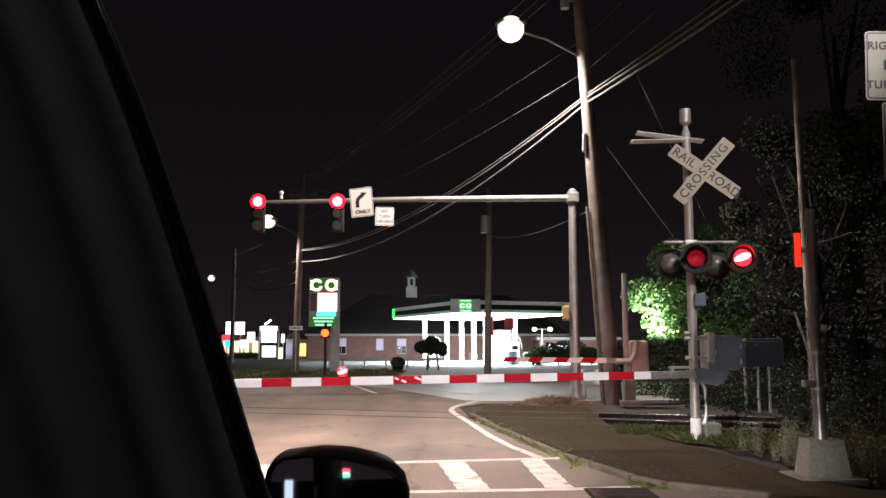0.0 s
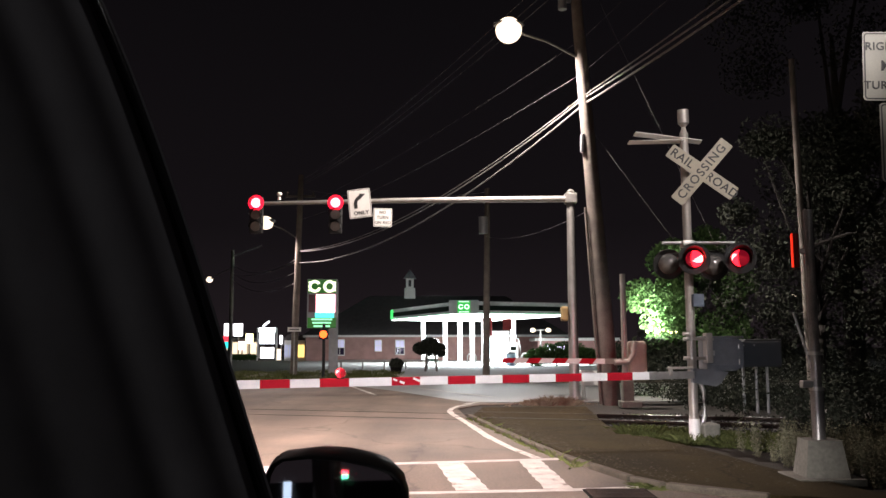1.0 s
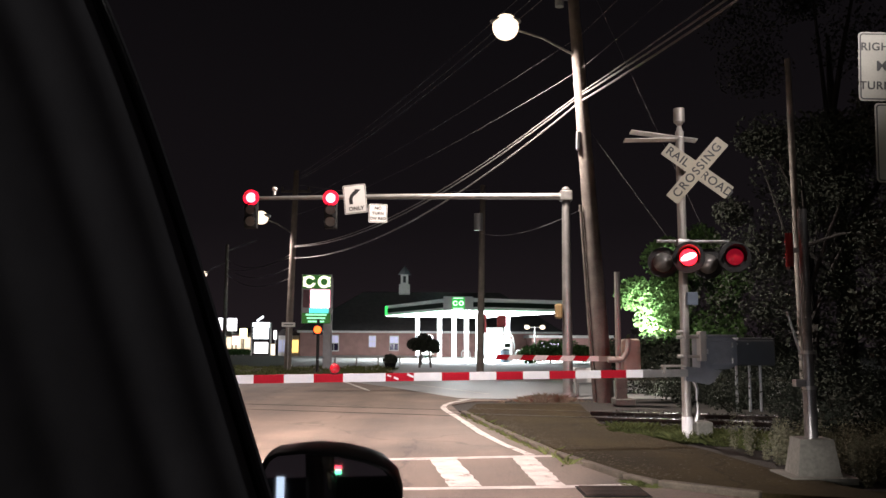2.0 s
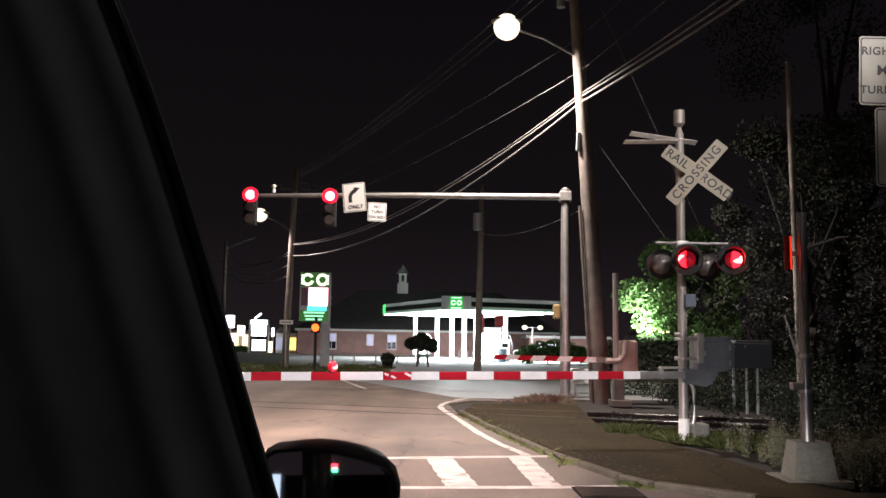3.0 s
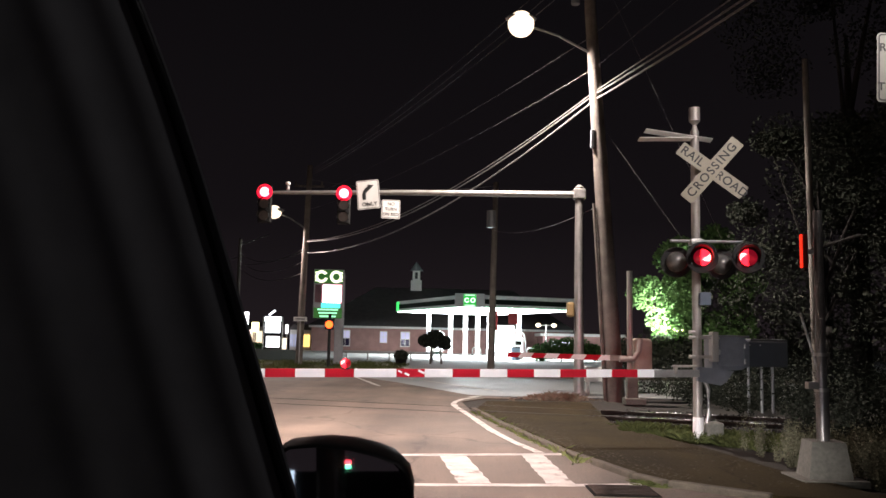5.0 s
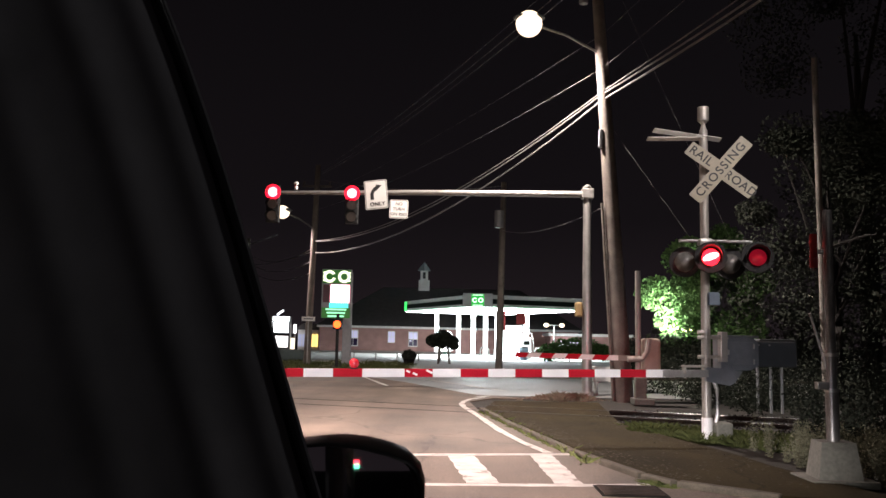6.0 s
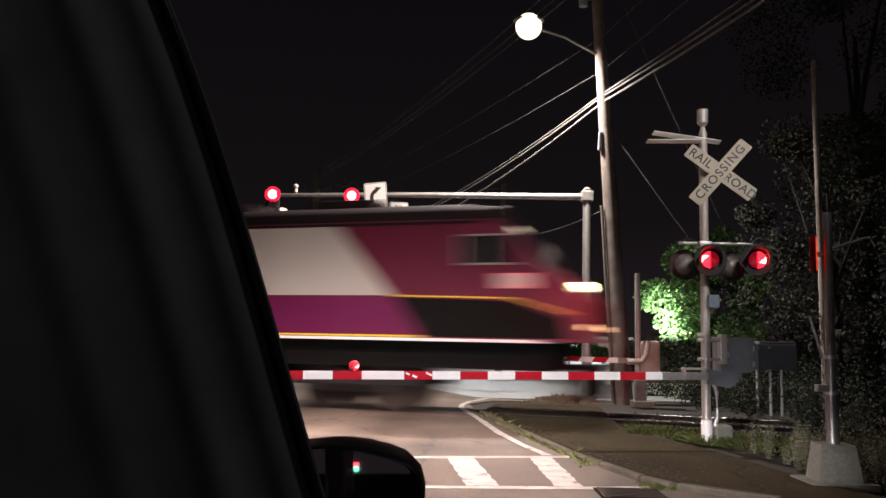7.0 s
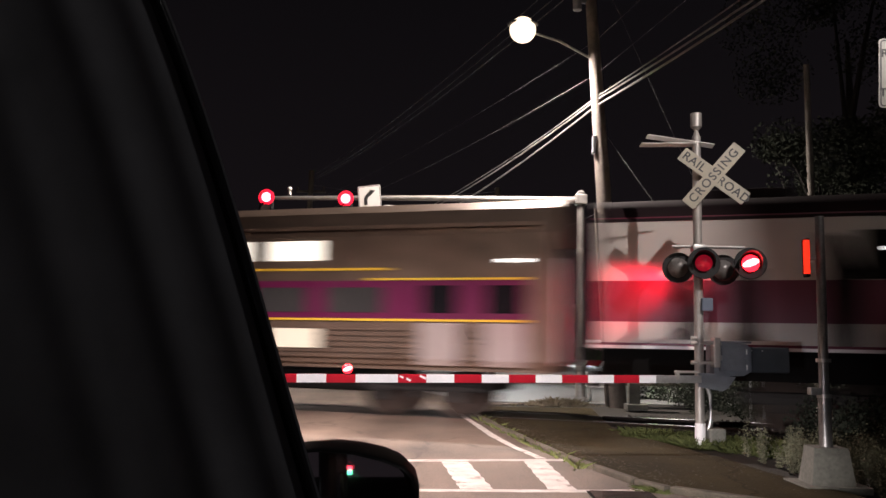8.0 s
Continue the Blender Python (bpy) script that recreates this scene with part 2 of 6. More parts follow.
def strip(bm, pts, w, z, m=None, wobble=0.0):
    """A flat painted band along points."""
    pts = [Vector((*p, 0)) for p in pts]
    prev = None
    for i, p in enumerate(pts):
        d = (pts[min(i + 1, len(pts) - 1)] - pts[max(i - 1, 0)]).normalized()
        n = Vector((-d.y, d.x, 0)) * (w / 2 + (random.uniform(-wobble, wobble) if wobble else 0))
        cur = (bm.verts.new((p.x + n.x, p.y + n.y, z)), bm.verts.new((p.x - n.x, p.y - n.y, z)))
        if prev:
            bm.faces.new((prev[0], prev[1], cur[1], cur[0]))
        prev = cur


def dense(pts, step):
    out = []
    for a, b in zip(pts, pts[1:]):
        a, b = Vector(a), Vector(b)
        n = max(1, int((b - a).length / step))
        out += [tuple(a.lerp(b, k / n)) for k in range(n)]
    return out + [tuple(pts[-1])]


sheet("ground", [(-900, -300), (900, -300), (900, 1500), (-900, 1500)], -0.03, EARTH, "dark bare earth and rough grass reaching the horizon", "ground")
sheet("road", [(-9.5, -25), (9, -25), (9, 7.2), (2.35, 9.05), (2.09, 9.55), (1.5, 11.74), (0.95, 15.06), (0.45, 18.6), (0.3, 21.0), (0.9, 22.4), (2.0, 22.7), (0.5, 23.8), (-1.8, 29.8), (-5, 36.7), (-40, 38.2), (-40, 23.6), (-12, 23.6)], 0.0, ASPHALT, "worn brown asphalt road leading over the railway", "road", 0.02)
sheet("cross_street", [(-60, 23.6), (2.6, 23.6), (7, 23.9), (60, 18), (60, 34), (9, 36.2), (-12, 37.2), (-60, 39)], -0.005, ASPHALT_FAR, "grey worn asphalt cross street behind the crossing", "road", 0.02)
sheet("forecourt", [(-1.9, 37.0), (9, 36.4), (60, 34.2), (60, 100), (-18, 100), (-9, 52), (-2.4, 44)], 0.05, mat("pale_concrete", (0.42, 0.42, 0.40), 0.8, vary=0.15, scale=0.6, bump=0.3, fine=26), "pale concrete forecourt of the filling station", "pavement", 0.02)
sheet("sidewalk", [(2.2, 9.3), (2.02, 9.9), (1.62, 11.74), (1.07, 15.06), (0.60, 18.4), (0.9, 20.6), (3.4, 20.8), (2.95, 15.8), (3.3, 13.46), (3.65, 11.74), (3.8, 10.4), (4.2, 8.6), (5.5, 7.6), (3.0, 8.45)], 0.055, WALKWAY, "dark patched asphalt sidewalk beside the road", "pavement", 0.09)

sheet("lawn", [(-70, 39.6), (-12, 37.4), (-2.0, 37.0), (-2.5, 44), (-9.2, 52), (-18.4, 100), (-70, 100)], 0.06, mat("lawn_soil", (0.045, 0.05, 0.026), 0.95, vary=0.5, scale=1.2, bump=1.0, fine=30), "trodden dark green lawn strip beyond the cross street", "lawn", 0.1)
# kerb stones
far_kerb = thing("far_kerb", Matrix(), "dark granite kerb along the far side of the cross street", "kerb", kind="structure")
for k in range(34):
    x = -32 + 1.6 * k
    part("kerb_stone", bm_box(bm_new(), (1.58, 0.16, 0.20), None, 0.015), GRANITE, far_kerb, m=pose(x, 37.02 - 0.0475 * (x + 12) - 0.1, 0.02, 0, 0, -2.72))
kerb = thing("kerb", Matrix(), "weathered granite kerb stones along the road edge", "kerb", kind="structure")
KERB = [(3.15, 8.38), (2.3, 9.12), (2.06, 9.6), (1.52, 11.74), (0.97, 15.06), (0.52, 18.3)]
for a, b in zip(KERB, KERB[1:]):
    a, b = Vector((*a, 0)), Vector((*b, 0))
    n = max(1, round((b - a).length / 1.25))
    for k in range(n):
        p, q = a.lerp(b, k / n), a.lerp(b, (k + 1) / n)
        bm = bm_new()
        turn = math.atan2(q.y - p.y, q.x - p.x)
        bm_box(bm, ((q - p).length - 0.02 - random.uniform(0, 0.05), 0.115, 0.16), None, 0.02)
        part("kerb_stone", bm, GRANITE, kerb, m=Matrix.Translation(((p.x + q.x) / 2, (p.y + q.y) / 2, -0.012 + random.uniform(-0.010, 0.006))) @ Matrix.Rotation(turn, 4, "Z"))

# road markings
marks = thing("road_markings", Matrix(), "worn white painted stop lines, hatch bars and edge line", "markings", kind="structure")
bm = bm_new()
strip(bm, dense([(-9, 9.4), (-0.96, 11.0), (1.55, 11.5)], 0.12), 0.20, 0.005, wobble=0.012)
part("stop_line", bm, PAINT_W, marks)
bm = bm_new()
strip(bm, dense([(-9, 7.2), (-0.37, 8.85), (1.5, 9.05), (2.15, 9.2)], 0.12), 0.16, 0.005, wobble=0.014)
part("crossing_line", bm, PAINT_W, marks)
for a, b, w in (((0.06, 11.05), (0.28, 9.0), 0.34), ((1.10, 11.3), (1.18, 9.08), 0.30), ((-1.1, 10.8), (-0.8, 8.85), 0.34), ((-2.3, 10.55), (-2.0, 8.6), 0.34)):
    bm = bm_new()
    strip(bm, dense([a, b], 0.12), w, 0.009, wobble=0.012)
    part("hatch_bar", bm, PAINT_W, marks)
bm = bm_new()
strip(bm, dense([(1.22, 11.56), (0.96, 12.72), (0.71, 14.3), (0.49, 16.35), (0.27, 18.2), (0.14, 19.3), (0.10, 20.1), (0.16, 20.9), (0.34, 21.8), (0.7, 22.6)], 0.15), 0.13, 0.009, wobble=0.012)
part("edge_line", bm, PAINT_W, marks)
for a, b, w in (((-1.6, 33), (1.5, 25.5), 0.16), ((0.5, 22.6), (0.85, 23.2), 0.16), ((1.2, 36), (5.5, 34.5), 0.15), ((-6, 37.5), (1.0, 36.2), 0.12), ((-2.2, 27), (-3.6, 33), 0.14), ((2.2, 24.6), (9, 23.5), 0.12)):
    bm = bm_new()
    strip(bm, dense([a, b], 0.3), w, 0.009, wobble=0.02)
    part("lane_line", bm, PAINT_W, marks)

# track
track = thing("railway_track", Matrix(), "single railway track with shiny worn rail heads", "track", kind="structure")
for off in (-0.74, 0.74):
    bm = bm_new()
    for x0, x1, up in ((-200, -13.8, 0.03), (-13.8, -2.6, -0.045), (-2.6, 60, 0.03)):
        for w, h, z in ((0.068, 0.036, 0.013), (0.018, 0.11, -0.06), (0.14, 0.02, -0.125)):
            bm_box(bm, (x1 - x0, w, h), Matrix.Translation(((x0 + x1) / 2, 0, z + up)))
    rail = part("rail", bm, RUST, track, m=Matrix.Translation(on_track(0, off)) @ Matrix.Rotation(radians(TRACK_TURN), 4, "Z"))
    for x0, x1 in ((-200, -13.8), (-2.6, 60)):
        part("running_surface", bm_box(bm_new(), (x1 - x0, 0.05, 0.006), Matrix.Translation(((x0 + x1) / 2, 0, 0.064))), RAIL, rail, "polished rail head")
    for side in ((0.03,) if off < 0 else (-0.03,)):
        bm = bm_new()
        bm_box(bm, (11.4, 0.06 if off < 0 else 0.03, 0.004))
        part("flangeway", bm, RUBBER, track, m=Matrix.Translation(on_track(-8.2, off + side, 0.004)) @ Matrix.Rotation(radians(TRACK_TURN), 4, "Z"))
    part("flangeway", bm_box(bm_new(), (2.75, 0.055, 0.006)), RUBBER, track, m=Matrix.Translation(on_track(-3.95, off, 0.0565)) @ Matrix.Rotation(radians(TRACK_TURN), 4, "Z"))
bm = bm_new()
bm_prism(bm, [(-2.2, -0.12), (-1.5, 0.0), (1.5, 0.0), (2.2, -0.12)], 60, pose(0, 0, 0, 90, 0, 90))
part("ballast", bm, BALLAST, track, m=Matrix.Translation(on_track(-2.3, 0, -0.022)) @ Matrix.Rotation(radians(TRACK_TURN), 4, "Z"))
for k in range(50):
    bm = bm_new()
    bm_box(bm, (0.22, 2.5, 0.12), None, 0.01)
    part("sleeper", bm, BARK, track, m=Matrix.Translation(on_track(-1.9 + 0.55 * k, 0, -0.085)) @ Matrix.Rotation(radians(TRACK_TURN), 4, "Z"))

# loose stones between and beside the sleepers
rng_b = np.random.default_rng(3)
oct_v = np.array(((1, 0, 0), (-1, 0, 0), (0, 1, 0), (0, -1, 0), (0, 0, 1), (0, 0, -1)), float)
oct_f = ((0, 2, 4), (2, 1, 4), (1, 3, 4), (3, 0, 4), (2, 0, 5), (1, 2, 5), (3, 1, 5), (0, 3, 5))
st_v, st_f = [], []
for k in range(5200):
    p = on_track(rng_b.uniform(-2.2, 13.0), rng_b.uniform(-2.1, 2.1), -0.02 + rng_b.uniform(-0.01, 0.02))
    jig = oct_v * rng_b.uniform(0.5, 1.1, (6, 1)) * rng_b.uniform(0.018, 0.045) + np.array(p)
    st_f += [tuple(6 * k + i for i in fc) for fc in oct_f]
    st_v += jig.tolist()
me = bpy.data.meshes.new("ballast_stones")
me.from_pydata(st_v, [], st_f)
me.materials.append(BALLAST)
tagged(new("ballast_stones", me), "dark crushed stone ballast lying round the rails", "ballast", "", "stuff")


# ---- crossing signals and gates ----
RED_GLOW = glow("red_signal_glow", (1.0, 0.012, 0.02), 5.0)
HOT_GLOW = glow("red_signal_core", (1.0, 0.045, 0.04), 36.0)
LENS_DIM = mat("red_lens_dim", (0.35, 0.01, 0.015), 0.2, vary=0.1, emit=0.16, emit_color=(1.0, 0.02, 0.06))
HOUSING = mat("housing_grey", (0.16, 0.15, 0.14), 0.22, 0.3, vary=0.25, scale=7)
FLASH = []     # the turning lamp units: object, its resting pose, phase


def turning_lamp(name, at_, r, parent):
    """A red ball, bright on one half, turned round its upright axis to stand in for flashing."""
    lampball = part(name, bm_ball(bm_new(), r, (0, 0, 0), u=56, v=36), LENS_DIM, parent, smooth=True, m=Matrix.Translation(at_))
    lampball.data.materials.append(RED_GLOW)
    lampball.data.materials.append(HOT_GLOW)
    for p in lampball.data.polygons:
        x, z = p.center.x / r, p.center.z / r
        # a skewed hot oval stands for the lamp's blown-out core
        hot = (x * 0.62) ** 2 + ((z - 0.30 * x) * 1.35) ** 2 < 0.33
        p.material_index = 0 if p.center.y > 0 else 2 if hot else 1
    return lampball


def flasher(parent, m, phase, target=0.235, hooded=True):
    """A round black target with hood, red lens and the lamp unit that turns inside it; it faces -y."""
    bm = bm_new()
    bm_cyl(bm, target, target, (0, 0.02, 0), (0, 0.04, 0), 36)
    body = part("flasher", bm, BLACK, parent, "black round flasher target with hood and red lens", m=m, smooth=True)
    bm = bm_new()
    n = 18
    for k in range(n):
        a0, a1 = radians(-25 + 230 * k / n), radians(-25 + 230 * (k + 1) / n)
        for r0, r1 in ((0.175, 0.168),):
            l0, l1 = -0.05 - 0.26 * max(0.0, math.sin(a0)) ** 0.6, -0.05 - 0.26 * max(0.0, math.sin(a1)) ** 0.6
            q = [(r0 * math.cos(a0), 0.02, r0 * math.sin(a0)), (r0 * math.cos(a1), 0.02, r0 * math.sin(a1)), (r0 * math.cos(a1), l1, r0 * math.sin(a1)), (r0 * math.cos(a0), l0, r0 * math.sin(a0))]
            i = [(x * r1 / r0, y, z * r1 / r0) for x, y, z in q]
            vo, vi = [bm.verts.new(p) for p in q], [bm.verts.new(p) for p in i]
            bm.faces.new(vo), bm.faces.new(vi[::-1])
            for a, b in ((0, 1), (1, 2), (2, 3), (3, 0)):
                bm.faces.new((vo[a], vo[b], vi[b], vi[a]))
    if hooded:
        part("hood", bm, BLACK, body)
    else:
        bm.free()
    bm = bm_new()
    bm_ball(bm, 0.17, (0, 0.045, 0), (1, 1.1, 1), 24, 16)
    bmesh.ops.bisect_plane(bm, geom=bm.verts[:] + bm.edges[:] + bm.faces[:], plane_co=(0, 0.045, 0), plane_no=(0, -1, 0), clear_outer=True)
    part("housing", bm, HOUSING, body, "grey domed lamp housing", smooth=True)
    part("rim", bm_tube(bm_new(), [(target * math.cos(radians(12 * k)), 0.03, target * math.sin(radians(12 * k))) for k in range(31)], 0.012), BLACK, body, smooth=True)
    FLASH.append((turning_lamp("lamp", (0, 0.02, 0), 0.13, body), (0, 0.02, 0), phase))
    return body


def arm_stripes(arm, length, x0, w, thick, skew=0.0, joint=None):
    """White and red 0.406 m bands along -x, from x0."""
    n = int(length / 0.4064)
    a = x0
    for k in range(n):
        b = a - (0.60 if k == joint else 0.4064)
        bm = bm_new()
        bm_prism(bm, [(a, -w / 2), (a + skew, w / 2), (b + skew, w / 2), (b, -w / 2)], thick, Matrix.Translation((0, thick / 2, 0)) @ UPRIGHT)
        part("stripe", bm, ARM_R if k % 2 else ARM_W, arm)
        if joint and k == joint - 1:
            for px_, w_, h_, z_ in ((a - 0.05, 0.10, 0.03, 0.02), (b + 0.15, 0.07, 0.03, -0.015), (b + 0.05, 0.06, 0.025, 0.022)):
                part("joint_plate", bm_box(bm_new(), (w_, 0.004, h_), pose(px_, -thick / 2 - 0.002, z_, 0, 25, 0)), ARM_W, arm)
        a = b - 0.001


def blade(parent, m, texts, length=1.22, width=0.23):
    bm = bm_new()
    bm_prism(bm, rounded(length, width, 0.02), 0.006, m @ UPRIGHT)
    # dim warm light on the crossbuck is put into the blade colour
    b = part("blade", bm, mat("dim_warm_white", (0.32, 0.29, 0.215), 0.55, vary=0.14, scale=5), parent)
    for text, at, size in texts:
        words("lettering", text, size, m @ Matrix.Translation((at, -0.004, 0)) @ UPRIGHT, SIGN_K, b)
    return b


MAST = Vector((3.86, 13.38, 0))
signal = thing("crossing_signal", Matrix.Translation(MAST), "silver railroad crossing signal mast with crossbuck, red flashers and gate mechanism", "railway signal")
bm = bm_new()
bm_cyl(bm, 0.072, 0.066, (0, 0, 0.0), (0, 0, 4.9), 24)
part("mast", bm, ALU, signal, smooth=True)
bm = bm_new()
bm_cyl(bm, 0.06, 0.03, (0, 0, 4.88), (0, 0, 5.0)), bm_cyl(bm, 0.03, 0.085, (0, 0, 5.0), (0, 0, 5.06)), bm_cyl(bm, 0.088, 0.088, (0, 0, 5.06), (0, 0, 5.28))
part("bell", bm, ALU, signal, "grey electronic bell on the mast top", smooth=True)
bm = bm_new()
bm_cyl(bm, 0.082, 0.082, (0, -0.01, 0.0), (0, -0.01, 0.37), 24)
part("sleeve", bm, ARM_W, signal, "white reflective sleeve round the mast foot", smooth=True)
bm = bm_new()
bm_box(bm, (0.26, 0.34, 0.30), pose(0.24, 0.05, 0.15), 0.03)
part("foundation", bm, CONCRETE, signal)
bm = bm_new()
bm_tube(bm, [(0.09, 0.02, 1.0), (0.17, 0.02, 0.8), (0.17, 0.02, 0.4), (0.13, 0.02, 0.25)], 0.035)
part("conduit", bm, STEEL, signal, smooth=True)
bm = bm_new()
bm_box(bm, (0.17, 0.14, 0.20), pose(0.10, -0.08, 2.2), 0.012)
part("junction_box", bm, mat("blue_grey_enamel", (0.10, 0.13, 0.17), 0.5), signal)
# crossbuck, and the one for the other side seen edge on
buck = Matrix.Translation((0.20, -0.22, 4.22)) @ pose(0, 0, 0, 0, 0, -10)
blade(signal, buck @ pose(0, 0, 0, 0, 38, 0), [("RAIL", -0.37, 0.19), ("ROAD", 0.37, 0.19)])
blade(signal, buck @ pose(0, -0.008, 0, 0, -49, 0), [("CROSSING", 0.0, 0.19)])
for k, (x, z, a, t) in enumerate(((-0.28, 4.80, 4, 62), (-0.38, 4.74, -4, 66))):
    bm = bm_new()
    bm_box(bm, (1.15, 0.012, 0.10), pose(x, -0.09, z, t, a, 12), 0.004)
    part("blade", bm, SIGN_W, signal)
bm = bm_new()
bm_tube(bm, [(-0.4, 0.02, 3.12), (0.75, 0.02, 3.12)], 0.025), bm_box(bm, (0.2, 0.2, 0.1), pose(0, 0, 3.1), 0.02)
part("crossarm", bm, STEEL, signal, smooth=True)
for x, back, z, ph in ((0.0, 0, 2.83, 0.0), (0.72, 0, 2.84, 0.5), (-0.25, 1, 2.80, 0.5), (0.47, 1, 2.78, 0.0)):
    f = flasher(signal, pose(x, 0.25 if back else -0.32, z, 0, 0, 168 if back else -14), ph)
# gate mechanism
mech = part("mechanism_box", bm_prism(bm_new(), [(0.20, 1.12), (0.46, 1.10), (0.66, 1.11), (0.78, 1.18), (0.78, 1.53), (0.70, 1.60), (0.20, 1.61)], 0.42, pose(0, 0.32, 0) @ UPRIGHT), DARK_GREY, signal, "blue-grey gate mechanism box")
part("lid", bm_box(bm_new(), (0.60, 0.46, 0.035), pose(0.48, 0.11, 1.625), 0.008), DARK_GREY, mech)
part("door", bm_box(bm_new(), (0.42, 0.02, 0.36), pose(0.48, -0.112, 1.36), 0.006), DARK_GREY, mech)
part("hasp", bm_box(bm_new(), (0.04, 0.03, 0.08), pose(0.30, -0.13, 1.38), 0.006), STEEL, mech)
for z in (1.24, 1.48):
    part("hinge", bm_cyl(bm_new(), 0.014, 0.014, (0.70, -0.125, z - 0.04), (0.70, -0.125, z + 0.04), 8), STEEL, mech)
part("relay_case", bm_box(bm_new(), (0.62, 0.34, 0.40), pose(1.12, 0.22, 1.36), 0.02), mat("dark_enamel", (0.05, 0.055, 0.06), 0.6), signal, "dark case bolted beside the gate mechanism")
for x in (0.78, 0.95):
    part("seam_bolt", bm_cyl(bm_new(), 0.012, 0.012, (x + 0.05, 0.03, 1.50), (x + 0.05, 0.06, 1.50), 8), STEEL, signal)
bm = bm_new()
bm_box(bm, (0.10, 0.20, 0.46), pose(0.24, -0.06, 1.46), 0.012), bm_box(bm, (0.34, 0.03, 0.05), pose(0.15, -0.1, 1.60), 0.005), bm_box(bm, (0.34, 0.03, 0.05), pose(0.15, -0.1, 1.30), 0.005)
part("bracket", bm, ALU, signal)
for z in (1.3, 1.6, 1.68):
    bm = bm_new()
    bm_cyl(bm, 0.03, 0.03, (-0.14, -0.05, z), (-0.05, -0.05, z), 12)
    part("bolt", bm, ALU, signal)
bm = bm_new()
bm_prism(bm, [(-0.06, -0.13), (0.30, -0.19), (0.38, -0.14), (0.50, 0.03), (0.20, 0.07), (-0.06, 0.09)], 0.10, pose(0, -0.10, 1.06) @ UPRIGHT)
part("counterweight_arm", bm, DARK_GREY, signal)
ARM_TURN = 12.5
gate_arm = part("gate_arm", bm_box(bm_new(), (0.75, 0.05, 0.11), pose(-0.42, 0, 0)), STEEL, signal, "red and white striped gate arm, lowered across the road", m=Matrix.Translation((0.0, -0.22, 1.05)) @ pose(0, 0, 0, 0, -0.6, ARM_TURN))
bm = bm_new()
bm_box(bm, (0.42, 0.04, 0.035), pose(-0.28, -0.02, 0.11), 0.005), bm_box(bm, (0.05, 0.06, 0.14), pose(-0.44, -0.01, 0.06), 0.005)
part("adapter", bm, ALU, gate_arm)
arm_stripes(gate_arm, 9.3, -0.66, 0.115, 0.045, 0.0, 10)
for x in (-5.45, -9.6):
    bm = bm_new()
    bm_box(bm, (0.10, 0.07, 0.07), pose(x, 0, 0.085), 0.01)
    part("lamp_body", bm, BLACK, gate_arm)
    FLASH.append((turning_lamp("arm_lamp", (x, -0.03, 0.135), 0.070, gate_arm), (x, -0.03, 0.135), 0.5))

# far gate on the other side of the track
FAR = Vector((4.46, 21.24, 0))
far_gate = thing("crossing_gate", Matrix.Translation(FAR), "tan and silver crossing gate with short striped arm beyond the track", "railway gate")
bm = bm_new()
bm_cyl(bm, 0.07, 0.07, (0.0, 0, 0), (0.0, 0, 3.3), 20)
part("mast", bm, ALU, far_gate, smooth=True)
bm = bm_new()
bm_box(bm, (0.45, 0.4, 0.85), pose(0.32, 0.1, 1.2), 0.08)
part("mechanism_box", bm, mat("tan_enamel", (0.42, 0.36, 0.29), 0.5), far_gate)
bm = bm_new()
bm_box(bm, (0.5, 0.5, 0.16), pose(0.1, 0, 0.08), 0.02), bm_box(bm, (0.28, 0.25, 0.55), pose(0.05, 0, 0.4), 0.03)
part("foundation", bm, CONCRETE, far_gate)
bm = bm_new()
bm_tube(bm, [(-0.3, -0.2, 1.1), (0.05, -0.2, 1.12), (0.18, -0.2, 1.3), (0.22, -0.2, 1.62)], 0.07)
part("arm_bracket", bm, ALU, far_gate, smooth=True)
farm = part("gate_arm", bm_box(bm_new(), (0.5, 0.04, 0.13), pose(-0.1, 0, 0)), ALU, far_gate, "short striped gate arm, lowered", m=Matrix.Translation((-0.2, -0.15, 1.13)) @ pose(0, 0, 0, 0, 0, -40))
arm_stripes(farm, 3.6, -0.3, 0.13, 0.03, 0.11)


# ---- traffic signal ----
SIG_RED = glow("traffic_red", (1.0, 0.05, 0.055), 24.0)
ts = thing("traffic_signal", Matrix.Translation((3.64, 24.19, 0)), "grey steel traffic signal mast arm with two red signals and signs", "traffic signal")
bm = bm_new()
bm_cyl(bm, 0.15, 0.115, (0, 0, 0), (0, 0, 5.95), 24), bm_cyl(bm, 0.2, 0.2, (0, 0, 0), (0, 0, 0.12), 24), bm_cyl(bm, 0.13, 0.05, (0, 0, 5.95), (0, 0, 6.02), 24)
part("pole", bm, STEEL, ts, smooth=True)
bm = bm_new()
bm_tube(bm, [(0, 0, 5.74), (-4.5, 0.15, 5.74), (-9.3, 0.3, 5.68)], [0.10, 0.08, 0.05], 14)
part("mast_arm", bm, STEEL, ts, smooth=True)
bm = bm_new()
bm_box(bm, (0.34, 0.34, 0.3), pose(0, 0, 5.75), 0.03)
part("clamp", bm, STEEL, ts)


